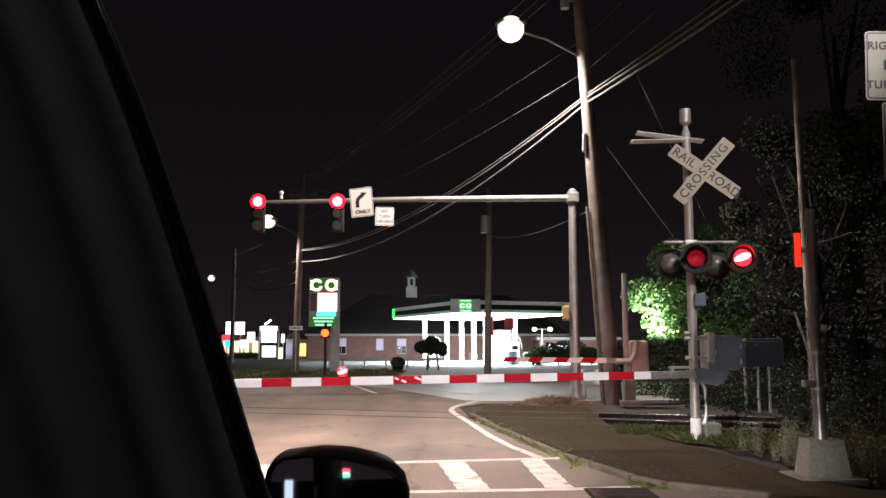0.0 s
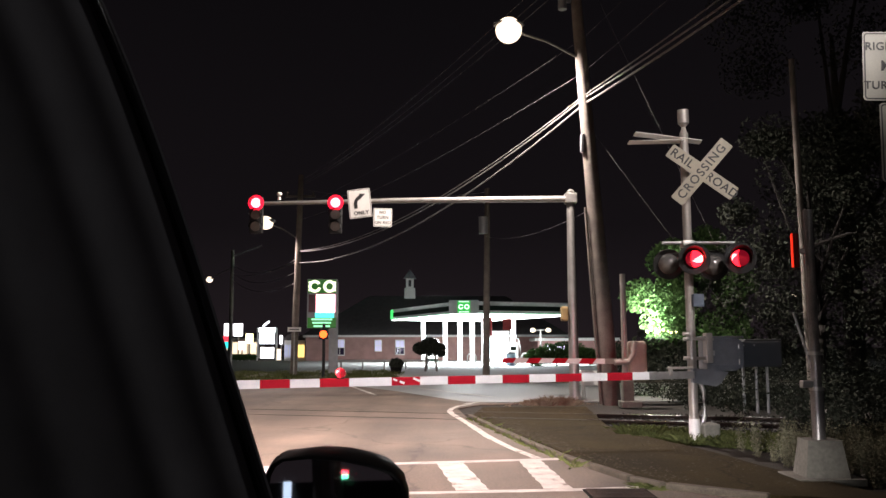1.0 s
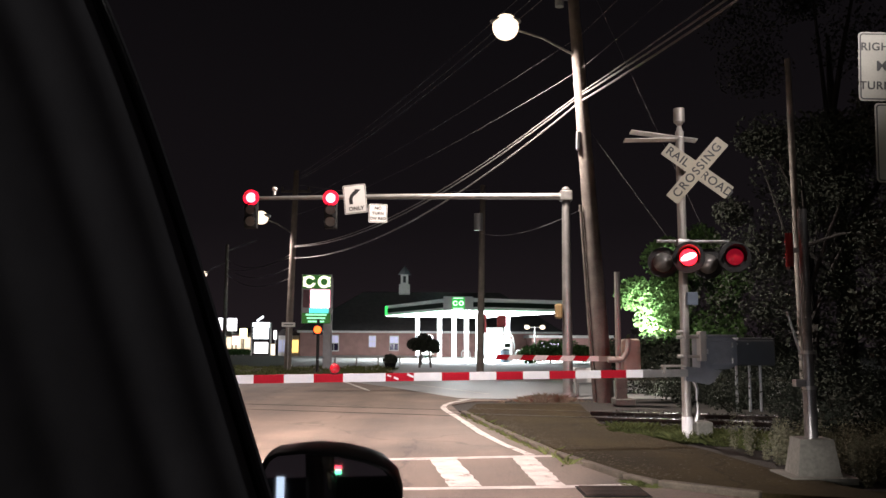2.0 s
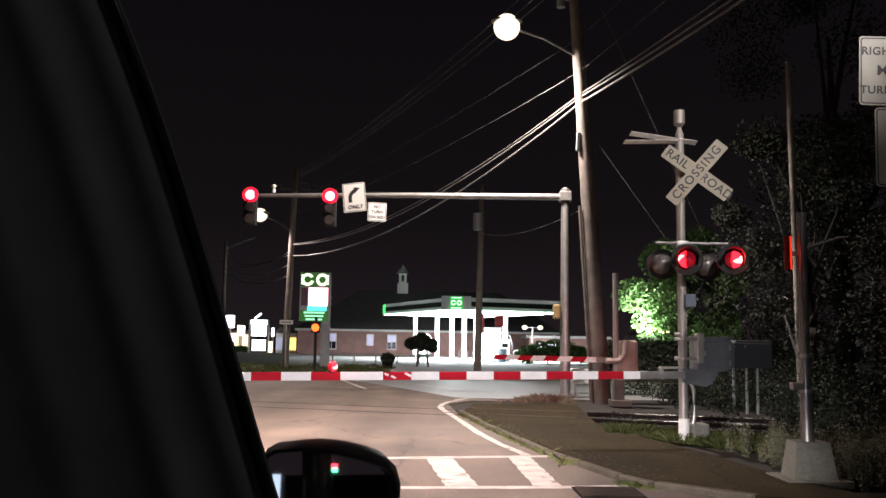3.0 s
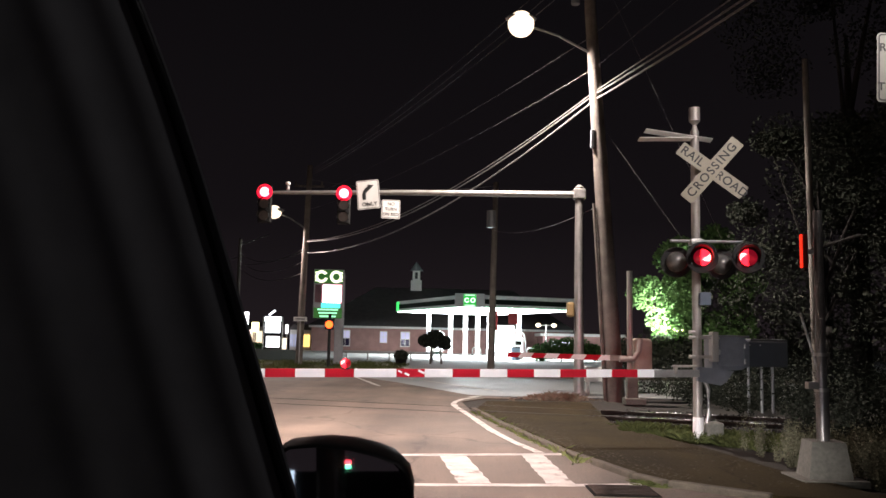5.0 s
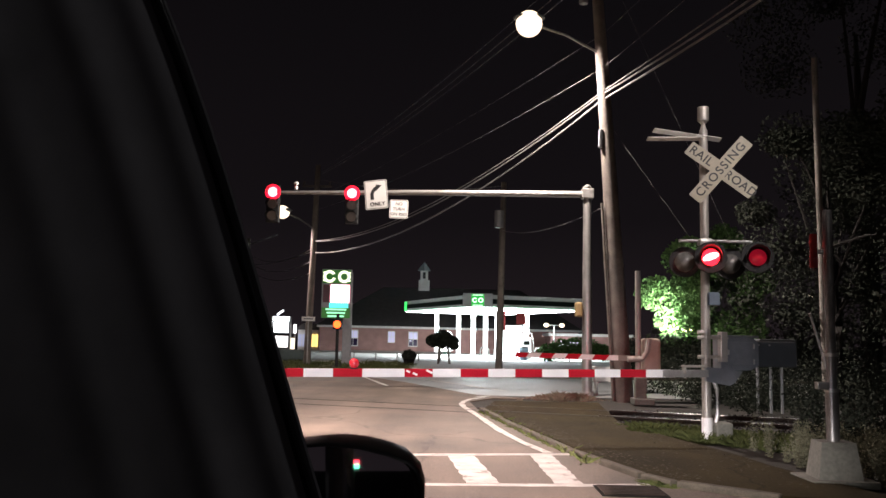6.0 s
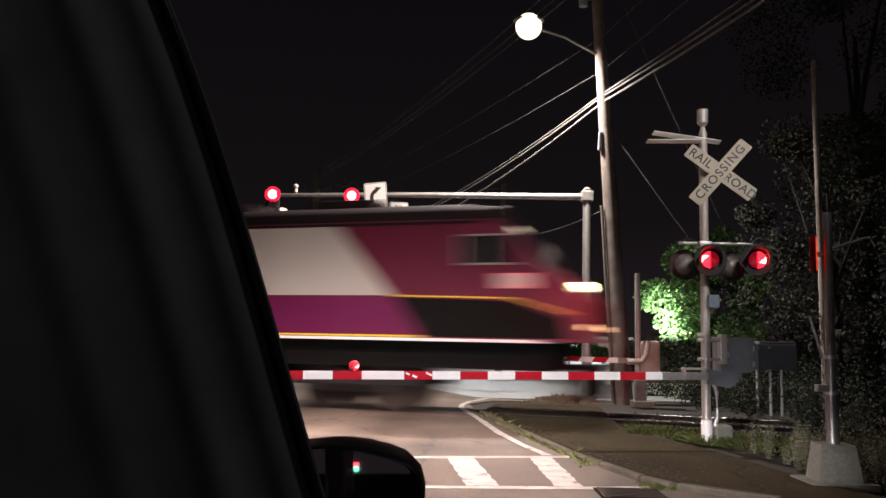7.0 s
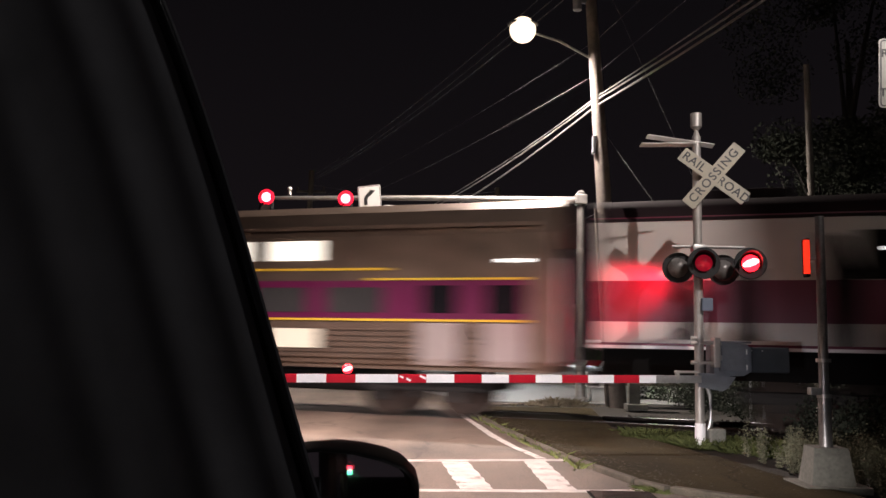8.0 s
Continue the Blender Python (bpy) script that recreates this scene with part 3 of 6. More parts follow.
def signal_head(x):
    head = part("signal_head", bm_box(bm_new(), (0.36, 0.22, 1.06), None, 0.02), BLACK, ts, "black three-lens signal head showing red", m=Matrix.Translation((x, -0.1, 5.275)))
    for k, z in enumerate((0.34, 0.0, -0.34)):
        bm = bm_new()
        bm_cyl(bm, 0.14, 0.14, (0, -0.135, z), (0, -0.115, z), 24)
        lens = part("lens", bm, SIG_RED if k == 0 else mat("dark_lens", (0.25, 0.22, 0.2), 0.15), head)
        if k == 0:
            bm = bm_new()
            # glowing ring put round the lens in place of its red halo
            bm_cyl(bm, 0.225, 0.215, (0, -0.128, z), (0, -0.112, z), 28)
            part("bezel", bm, glow("glare_red", (1.0, 0.008, 0.03), 2.2), lens)
        bm = bm_new()
        n = 14
        for j in range(n):
            a0, a1 = radians(-20 + 220 * j / n), radians(-20 + 220 * (j + 1) / n)
            v = [bm.verts.new(p) for p in ((0.16 * math.cos(a0), -0.11, z + 0.16 * math.sin(a0)), (0.16 * math.cos(a1), -0.11, z + 0.16 * math.sin(a1)), (0.16 * math.cos(a1), -0.32, z + 0.16 * math.sin(a1)), (0.16 * math.cos(a0), -0.32, z + 0.16 * math.sin(a0)))]
            bm.faces.new(v)
        bmesh.ops.solidify(bm, geom=bm.faces, thickness=0.006)
        part("visor", bm, BLACK, head)


signal_head(-6.77)
signal_head(-9.05)
bm = bm_new()
bm_cyl(bm, 0.05, 0.05, (0, 0, 0), (0, 0, 0.1)), bm_ball(bm, 0.075, (0, 0, 0.18), (1, 1, 0.8))
part("detector", bm, SIGN_W, ts, m=Matrix.Translation((-8.48, 0.27, 5.78)), smooth=True)


def road_sign(parent, m, w, h, texts, border=True, name="sign", face=SIGN_W):
    bm = bm_new()
    bm_prism(bm, rounded(w, h, 0.04), 0.004, m @ UPRIGHT)
    s = part(name, bm, face, parent)
    if border:
        bm = bm_new()
        o, i = rounded(w - 0.03, h - 0.03, 0.035), rounded(w - 0.06, h - 0.06, 0.025)
        mo = m @ Matrix.Translation((0, -0.0055, 0)) @ UPRIGHT
        vo, vi = [bm.verts.new(mo @ Vector((x, y, 0))) for x, y in o], [bm.verts.new(mo @ Vector((x, y, 0))) for x, y in i]
        for k in range(len(vo)):
            bm.faces.new((vo[k], vo[(k + 1) % len(vo)], vi[(k + 1) % len(vo)], vi[k]))
        part("border", bm, SIGN_K, s)
    for text, x, z, size in texts:
        words("lettering", text, size, m @ Matrix.Translation((x, -0.006, z)) @ UPRIGHT, SIGN_K, s)
    return s


turn_m = pose(-6.08, -0.16, 5.60, 0, -6, -5)
turn_sign = road_sign(ts, turn_m, 0.66, 0.84, [("ONLY", 0.02, -0.28, 0.155)], name="turn_sign")
bm = bm_new()
strip(bm, [(-0.10, -0.14), (-0.10, 0.02), (-0.07, 0.1), (0.0, 0.17), (0.06, 0.2)], 0.10, 0)
bm.faces.new([bm.verts.new(p) for p in ((0.03, 0.29, 0), (0.02, 0.10, 0), (0.20, 0.26, 0))])
part("arrow", bm, SIGN_K, turn_sign, m=turn_m @ Matrix.Translation((-0.02, -0.008, 0)) @ UPRIGHT)
road_sign(ts, pose(-5.42, -0.14, 5.19, 0, 1, 4), 0.53, 0.54, [("NO", 0, 0.15, 0.125), ("TURN", 0, 0, 0.12), ("ON RED", 0, -0.15, 0.115)], name="turn_ban_sign")
bm = bm_new()
bm_box(bm, (0.20, 0.28, 0.42), pose(-0.25, -0.05, 2.42), 0.05), bm_box(bm, (0.2, 0.05, 0.03), pose(-0.12, 0, 2.3))
part("pedestrian_signal", bm, mat("signal_yellow", (0.34, 0.24, 0.10), 0.5), ts)
bm = bm_new()
bm_box(bm, (0.7, 0.5, 0.42), pose(0.62, 0.6, 0.6), 0.02)
for x in (0.35, 0.9):
    bm_box(bm, (0.06, 0.4, 0.4), pose(x, 0.6, 0.2))
part("cabinet", bm, SIGN_W, ts, "low pale utility cabinet on legs")


# ---- utility poles, street lamps, wires ----
LAMP_GLOW = glow("lamp_glow", (1.0, 0.80, 0.56), 1.75)


def cobra_lamp(parent, root, head, glowing, r=0.28):
    root, head = Vector(root), Vector(head)
    bm = bm_new()
    mid = root.lerp(head, 0.5) + Vector((0, 0, 0.12))
    bm_tube(bm, [root, mid, head], 0.035)
    arm = part("lamp_arm", bm, STEEL, parent, smooth=True)
    bm = bm_new()
    bm_ball(bm, r * 1.05, head + Vector((0, 0, 0.1)), (1.3, 0.8, 0.35))
    part("lamp_head", bm, GREY, parent, smooth=True)
    bm = bm_new()
    bm_ball(bm, r, head, (1, 1, 0.9))
    part("globe", bm, glowing, parent, "glowing warm white lamp globe", smooth=True)


def pole(name, base, top, r0=0.19, r1=0.12, label="weathered wooden utility pole", wood=WOOD):
    p = thing(name, Matrix.Translation(base), label, "utility pole", "utility poles")
    base, top = Vector(base), Vector(top)
    bm = bm_new()
    bm_tube(bm, [(0, 0, -0.1), (top - base) * 0.5, top - base], [r0, (r0 + r1) / 2, r1], 16)
    part("shaft", bm, wood, p, smooth=True)
    return p


p1 = pole("utility_pole", (4.36, 22.5, 0), (3.56, 22.5, 12.4), 0.25, 0.14, "tall leaning wooden utility pole with street lamp and cables")
bm = bm_new()
bm_tube(bm, [(-0.60, -0.05, 9.30), (-1.6, -0.15, 9.80), (-2.5, -0.2, 10.06)], 0.035)
part("lamp_arm", bm, STEEL, p1, smooth=True)
bm = bm_new()
bm_ball(bm, 0.36, (-2.60, -0.2, 10.24), (1.2, 0.8, 0.3))
part("lamp_head", bm, GREY, p1, smooth=True)
# globe made as wide as the lamp's glare
bm = bm_new()
bm_ball(bm, 0.36, (-2.60, -0.2, 10.08))
part("globe", bm, LAMP_GLOW, p1, "glowing warm white lamp globe", smooth=True).visible_shadow = False
bm = bm_new()
bm_box(bm, (0.1, 0.14, 0.5), pose(-0.64, -0.1, 6.95, 0, 2, 0), 0.02)
part("cable_box", bm, GREY, p1)
bm = bm_new()
bm_cyl(bm, 0.12, 0.12, (-1.09, 0, 10.75), (-1.09, 0, 11.15)), bm_box(bm, (0.5, 0.1, 0.1), pose(-0.89, 0, 11.0))
part("transformer", bm, GREY, p1, smooth=True)
bm = bm_new()
bm_cyl(bm, 0.04, 0.04, (-0.30, -0.08, 0.0), (-0.60, -0.08, 5.2), 10)
part("riser_pipe", bm, WOOD, p1, smooth=True)

p2 = pole("utility_pole", (-7.98, 45, 0), (-7.75, 45, 10.75), 0.2, 0.14, "wooden utility pole with street lamp on a long arm")
# this globe is enlarged to stand for the lamp's bloom
cobra_lamp(p2, (0.1, 0, 7.3), (-1.6, -0.1, 8.15), LAMP_GLOW, 0.4)
bm = bm_new()
bm_box(bm, (1.6, 0.1, 0.1), pose(0.22, 0, 9.6))
for x in (-0.5, 0.22, 0.9):
    bm_cyl(bm, 0.06, 0.05, (x, 0, 9.65), (x, 0, 9.85), 10)
part("crossarm", bm, WOOD, p2)
p3 = pole("utility_pole", (2.15, 45, 0), (2.3, 45, 10.0), 0.2, 0.14, "wooden utility pole with transformer beside the filling station")
bm = bm_new()
bm_cyl(bm, 0.24, 0.24, (-0.1, -0.3, 7.5), (-0.1, -0.3, 8.4)), bm_box(bm, (0.3, 0.3, 0.1), pose(0, -0.1, 8.2))
part("transformer", bm, GREY, p3, smooth=True)
p4 = pole("utility_pole", (-18.9, 75, 0), (-18.9, 75, 10.2), 0.2, 0.15, "distant wooden utility pole with small street lamp")
cobra_lamp(p4, (0, 0, 8.6), (-2.0, 0, 7.55), LAMP_GLOW, 0.3)
bm = bm_new()
bm_tube(bm, [(0, 0, 9.6), (2.6, 0, 10.6)], 0.05)
part("brace", bm, STEEL, p4)
p5 = pole("utility_pole", (9.6, -1.5, 0), (9.6, -1.5, 12.4), 0.22, 0.15, "wooden utility pole with unseen added lamp behind the waiting car")
cobra_lamp(p5, (0, 0, 9.2), (-4.2, -0.7, 9.25), LAMP_GLOW, 0.25)
p8 = pole("utility_pole", (8.6, 3.6, 0), (8.6, 3.6, 11.0), 0.2, 0.14, "wooden utility pole with street lamp beside the waiting car")
cobra_lamp(p8, (0, 0, 8.9), (-2.95, -0.1, 9.4), LAMP_GLOW, 0.25)
p7 = pole("utility_pole", (-8.6, 11.6, 0), (-8.6, 11.6, 11.5), 0.2, 0.14, "unseen utility pole with added lamp across the road")
cobra_lamp(p7, (0, 0, 8.0), (4.0, -0.6, 8.55), LAMP_GLOW, 0.25)
# wood paled in colour because no lamp reaches this pole
p6 = pole("utility_pole", (8.62, 20.2, 0), (8.54, 20.2, 8.5), 0.085, 0.07, "pale slim pole standing among the dark trees", mat("pale_lit_wood", (0.24, 0.22, 0.19), 0.8, vary=0.45, scale=2.5, bump=0.5))

WIRE = mat("cable", (0.22, 0.21, 0.20), 0.4, vary=0.1)


def wire(a, b, sag, r=0.012):
    r *= 0.72
    a, b = Vector(a), Vector(b)
    bm = bm_new()
    pts = [a.lerp(b, k / 20) - Vector((0, 0, sag * 4 * (k / 20) * (1 - k / 20))) for k in range(21)]
    bm_tube(bm, pts, r, 6)
    tagged(part("overhead_cable", bm, WIRE, None, smooth=True), "thin overhead cable sagging between utility poles", "cable", "overhead cables")


W1, W2, W5 = Vector((3.8, 22.5, 0)), Vector((-7.8, 45, 0)), Vector((9.6, -1.5, 0))
for z1, z2, z5, s1, s2, r in ((8.22, 6.6, 8.8, 1.0, 0.4, 0.03), (8.06, 6.0, 8.75, 1.1, 0.42, 0.035), (8.3, 6.65, 9.1, 0.95, 0.36, 0.02), (8.95, 8.3, 10.5, 0.4, 0.3, 0.005), (9.9, 9.0, 11.6, 0.3, 0.3, 0.004)):
    wire(W1 + Vector((0, 0, z1)), W2 + Vector((0, 0, z2)), s1, r)
    wire(W1 + Vector((0, 0, z1)), W5 + Vector((0, 0, z5)), s2, r)
for z1, z2 in ((11.4, 10.3), (11.7, 10.4), (12.1, 10.6)):
    wire(W1 + Vector((-0.5, 0, z1)), W2 + Vector((0.3, 0, z2)), 0.4, 0.012)
for z1, z2 in ((6.3, 8.9), (5.6, 8.2), (5.0, 7.6)):
    wire(W2 + Vector((0, 0, z1)), (-18.9, 75, z2), 0.8, 0.032)
wire((3.72, 22.5, 12.3), (8.32, 20.5, 0.0), 0.04, 0.004)
wire((3.95, 22.5, 7.4), (8.5, 20.5, 0.0), 0.04, 0.004)
wire((2.2, 45, 7.4), (4.0, 22.5, 5.2), 0.4, 0.012)
wire((-18.9, 75, 7.9), (-7.8, 45, 6.1), 0.3, 0.026)
wire((2.2, 45, 9.8), (-7.8, 45, 10.0), 0.4, 0.01)


# ---- the train ----
PURPLE = mat("purple_livery", (0.135, 0.009, 0.062), 0.4, vary=0.08, scale=2, coat=0.3)
MAROON = mat("maroon_livery", (0.125, 0.011, 0.034), 0.4, vary=0.08, scale=2, coat=0.3)
SILVER = mat("pale_livery", (0.52, 0.49, 0.44), 0.45, 0.1, vary=0.06, scale=1.5)
YELLOW = mat("yellow_stripe", (0.85, 0.55, 0.04), 0.5, vary=0.05)
WHITE = mat("white_stripe", (0.88, 0.87, 0.85), 0.4, vary=0.04)
ROOF = mat("roof_black", (0.018, 0.010, 0.011), 0.85, vary=0.25, scale=2, spec=0.2)
UNDER = mat("underframe_black", (0.009, 0.0085, 0.008), 0.9, vary=0.3, scale=4, spec=0.08)
GRIME = mat("bogie_grey", (0.024, 0.022, 0.021), 0.8, vary=0.35, scale=5, spec=0.2)
STAINLESS = mat("stainless_steel", (0.26, 0.19, 0.145), 0.40, 0.7, vary=0.2, scale=3)
DARKGLASS = mat("dark_window", (0.012, 0.012, 0.014), 0.08, vary=0.0)
TRAIN_LAMP = glow("train_lamp", (1.0, 0.80, 0.40), 10.0)


def panel(bm, pts, y, thick=0.012):
    """A side panel: outline in x, z, standing proud of the plane y towards -y."""
    bm_prism(bm, pts, thick, Matrix.Translation((0, y, 0)) @ UPRIGHT)
    return bm


def rect(x0, x1, z0, z1):
    return [(x0, z0), (x1, z0), (x1, z1), (x0, z1)]


def bogie(parent, x, axles, r=0.5):
    b = part("bogie", bm_box(bm_new(), (axles * 1.55, 2.3, 0.22), pose(x, 0, 0.62), 0.04), GRIME, parent, "dusty grey bogie frame with wheels")
    for k in range(axles):
        ax = x + (k - (axles - 1) / 2) * 1.6
        for y in (-0.76, 0.76):
            bm = bm_new()
            bm_cyl(bm, r, r, (ax, y - 0.06, r), (ax, y + 0.06, r), 28), bm_cyl(bm, r + 0.03, r + 0.03, (ax, y - 0.08 * np.sign(y), r), (ax, y - 0.06 * np.sign(y), r), 28)
            part("wheel", bm, RUST, b, smooth=True)
        for y in (-1.12, 1.12):
            bm = bm_new()
            bm_box(bm, (0.36, 0.18, 0.32), pose(ax, y, r), 0.04)
            part("axle_box", bm, GRIME, b)
    for k in range(axles - 1):
        for y in (-1.16, 1.16):
            bm = bm_new()
            bm_cyl(bm, 0.12, 0.12, (x + (k - (axles - 2) / 2) * 1.6, y, 0.38), (x + (k - (axles - 2) / 2) * 1.6, y, 0.85), 14)
            part("spring", bm, GRIME, b, smooth=True)


LOCO_L = 19.6


def locomotive():
    t = thing("locomotive", Matrix(), "purple, maroon and pale grey diesel locomotive passing on the track", "train")
    # main hull, side at y = -1.5 and 1.5, nose sloping at the front
    side = [(-LOCO_L + 0.3, 1.5), (0.42, 1.5), (0.48, 1.95), (0.42, 2.35), (0.05, 2.78), (-0.42, 3.02), (-0.95, 3.72), (-1.38, 3.95), (-LOCO_L + 0.3, 3.95)]
    bm = bm_new()
    bm_prism(bm, side, 2.98, pose(0, 1.49, 0) @ UPRIGHT)
    part("hull", bm, MAROON, t)
    bm = bm_new()
    n, prof = 10, []
    for k in range(n + 1):
        a = math.pi * k / n
        prof.append((1.47 * math.cos(a), 3.90 + 0.55 * math.sin(a) ** 0.8))
    lo = [bm.verts.new((-1.30, y, min(z, 4.25))) for y, z in prof]
    hi = [bm.verts.new((-LOCO_L + 0.3, y, z)) for y, z in prof]
    mid = [bm.verts.new((-2.3, y, z)) for y, z in prof]
    for a, b in ((lo, mid), (mid, hi)):
        for k in range(n):
            bm.faces.new((a[k], a[k + 1], b[k + 1], b[k]))
    bm.faces.new(lo), bm.faces.new(hi[::-1])
    part("roof", bm, ROOF, t, "near-black curved roof", smooth=True)
    for x, l in ((-5.0, 1.6), (-8.5, 2.2), (-12.5, 2.4), (-16.5, 1.6)):
        bm = bm_new()
        bm_box(bm, (l, 1.5, 0.22), pose(x, 0, 4.46), 0.04)
        part("roof_hatch", bm, ROOF, t)
    for s in (-1, 1):
        f = (lambda pts, th=0.014, s=s: panel(bm_new(), pts, -1.49, th) if s < 0 else bm_prism(bm_new(), pts, th, Matrix.Translation((0, 1.49 + th, 0)) @ UPRIGHT))
        part("pale_band", f([(-LOCO_L + 0.35, 2.40), (-3.55, 2.40), (-4.82, 3.86), (-LOCO_L + 0.35, 3.86)]), SILVER, t, "pale grey livery band")
        part("purple_band", f([(-12.4, 1.6), (-2.9, 1.6), (-3.5, 2.37), (-12.4, 2.37)]), PURPLE, t, "purple livery band")
        part("dark_skirt", f([(-2.85, 1.56), (0.2, 1.56), (0.1, 1.95), (-0.9, 2.28), (-3.45, 2.36)], 0.012), UNDER, t, "black lower cab side")
        part("yellow_line", f([(-3.5, 2.375), (-1.0, 2.33), (0.25, 2.02), (0.25, 2.045), (-1.0, 2.36), (-3.5, 2.408)], 0.02), YELLOW, t)
        part("yellow_line", f(rect(-12.4, -2.9, 1.545, 1.585), 0.02), YELLOW, t)
        part("white_sill", f(rect(-LOCO_L + 0.3, -0.4, 1.47, 1.53), 0.03), WHITE, t, "white sill stripe")
        part("cornice", f(rect(-LOCO_L + 0.3, -1.6, 3.86, 3.92), 0.03), ROOF, t)
        # rear livery: dark red window band, pale skirt and doors
        part("red_band", f(rect(-LOCO_L + 0.36, -12.42, 1.98, 2.74), 0.018), MAROON, t, "dark red band at the rear")
        part("pale_skirt", f(rect(-LOCO_L + 0.36, -12.42, 1.58, 1.97), 0.016), SILVER, t)
        # flat black panels stand in for the shade of the door openings
        part("door_recess", f([(-15.2, 1.58), (-14.8, 1.58), (-14.7, 2.9), (-14.95, 3.5), (-15.3, 3.6)], 0.022), UNDER, t)
        part("door_recess", f([(-13.2, 1.58), (-12.8, 1.58), (-12.75, 3.6), (-13.05, 3.5), (-13.3, 2.9)], 0.022), UNDER, t)
        part("intake_grille", f(rect(-14.7, -13.35, 2.75, 3.62), 0.020), UNDER, t, "black intake grille")
        part("door_lamp", f(rect(-14.2, -13.8, 3.26, 3.32), 0.03), glow("door_lamp", (1.0, 0.97, 0.9), 3.0), t)
        for x in (-17.6, -16.6, -12.0):
            part("louvre_panel", f(rect(x - 0.22, x + 0.22, 1.65, 2.95), 0.024), UNDER, t)
        for x in (-11.5, -10.4):
            part("access_panel", f(rect(x - 0.3, x + 0.3, 2.9, 3.5), 0.018), SILVER, t)
        # cab side
        part("cab_window", f(rect(-2.0, -1.0, 3.05, 3.60), 0.02), DARKGLASS, t)
        for a in (rect(-2.06, -0.96, 3.60, 3.635), rect(-2.06, -0.90, 3.01, 3.05), rect(-2.06, -2.0, 3.01, 3.635), rect(-1.46, -1.42, 3.05, 3.60)):
            part("window_frame", f(a, 0.03), ALU, t)
        board = part("number_board", f(rect(-1.30, -0.50, 2.54, 2.84), 0.022), mat("board_red", (0.5, 0.2, 0.2), 0.5, vary=0.05, emit=0.25, emit_color=(1, 0.35, 0.35)), t)
        for k in range(4):
            part("mark", f(rect(-1.25 + 0.19 * k, -1.12 + 0.19 * k, 2.59, 2.79), 0.026), SILVER, board)
        for x in (-2.75, -2.15):
            part("cab_step", f(rect(x, x + 0.3, 1.62, 1.82), 0.03), UNDER, t)
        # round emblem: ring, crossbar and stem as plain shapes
        ring = [(0.90 * math.cos(a) - 7.75, 0.90 * math.sin(a) + 2.72) for a in [k * 2 * math.pi / 48 for k in range(48)]]
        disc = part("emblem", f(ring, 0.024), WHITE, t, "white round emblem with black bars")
        part("emblem_bar", f(rect(-8.45, -7.05, 2.86, 3.18), 0.030), SIGN_K, disc)
        part("emblem_stem", f(rect(-7.9, -7.6, 2.02, 2.86), 0.030), mat("emblem_grey", (0.60, 0.58, 0.55), 0.5), disc)
        # handrails
        for x in (-2.9, -0.65):
            bm = bm_new()
            bm_tube(bm, [(x, s * 1.56, 1.6), (x, s * 1.56, 2.6)], 0.014)
            part("handrail", bm, GRIME, t)
        part("tank_cover", f(rect(-12.5, -6.5, 0.55, 1.44), 0.03), UNDER, t)
    # front
    bm = bm_new()
    for y0, y1 in ((-1.2, -0.06), (0.06, 1.2)):
        v = [bm.verts.new(p) for p in ((-0.46, y0, 3.06), (-0.46, y1, 3.06), (-0.93, y1, 3.68), (-0.93, y0, 3.68))]
        bm.faces.new(v)
    bmesh.ops.translate(bm, verts=bm.verts, vec=(0.02, 0, 0.02))
    bmesh.ops.solidify(bm, geom=bm.faces, thickness=0.02)
    part("windscreen", bm, DARKGLASS, t)
    for y in (-1.05, 1.05):
        bm = bm_new()
        bm_cyl(bm, 0.055, 0.055, (0.46, y, 1.80), (0.50, y, 1.80), 18)
        part("ditch_light", bm, glow("ditch_lamp", (1.0, 0.55, 0.25), 4.0), t)
    for y in (-0.22, 0.22):
        bm = bm_new()
        bm_cyl(bm, 0.085, 0.085, (0.12, y, 2.66), (0.24, y, 2.66), 18)
        part("headlight", bm, TRAIN_LAMP, t)
    bm = bm_new()
    bm_box(bm, (0.04, 0.7, 0.09), pose(-1.16, -0.2, 3.88, 0, -25, 0), 0.01)
    part("roof_light", bm, glow("roof_lamp", (1.0, 0.85, 0.6), 0.7), t)
    bm = bm_new()
    bm_box(bm, (0.3, 2.6, 0.7), pose(0.4, 0, 0.72), 0.06)
    part("plough", bm, UNDER, t)
    bm = bm_new()
    bm_box(bm, (LOCO_L - 0.3, 2.5, 0.55), pose(-LOCO_L / 2, 0, 1.2))
    part("underframe", bm, UNDER, t)
    bm = bm_new()
    bm_box(bm, (4.6, 2.5, 0.85), pose(-9.8, 0, 0.75), 0.15)
    part("fuel_tank", bm, UNDER, t)
    for x in (-4.6, -15.2):
        bogie(t, x, 2, 0.52)
    bm = bm_new()
    bm_box(bm, (0.5, 0.3, 0.3), pose(-LOCO_L + 0.1, 0, 0.85), 0.03)
    part("coupler", bm, RUST, t)
    return t


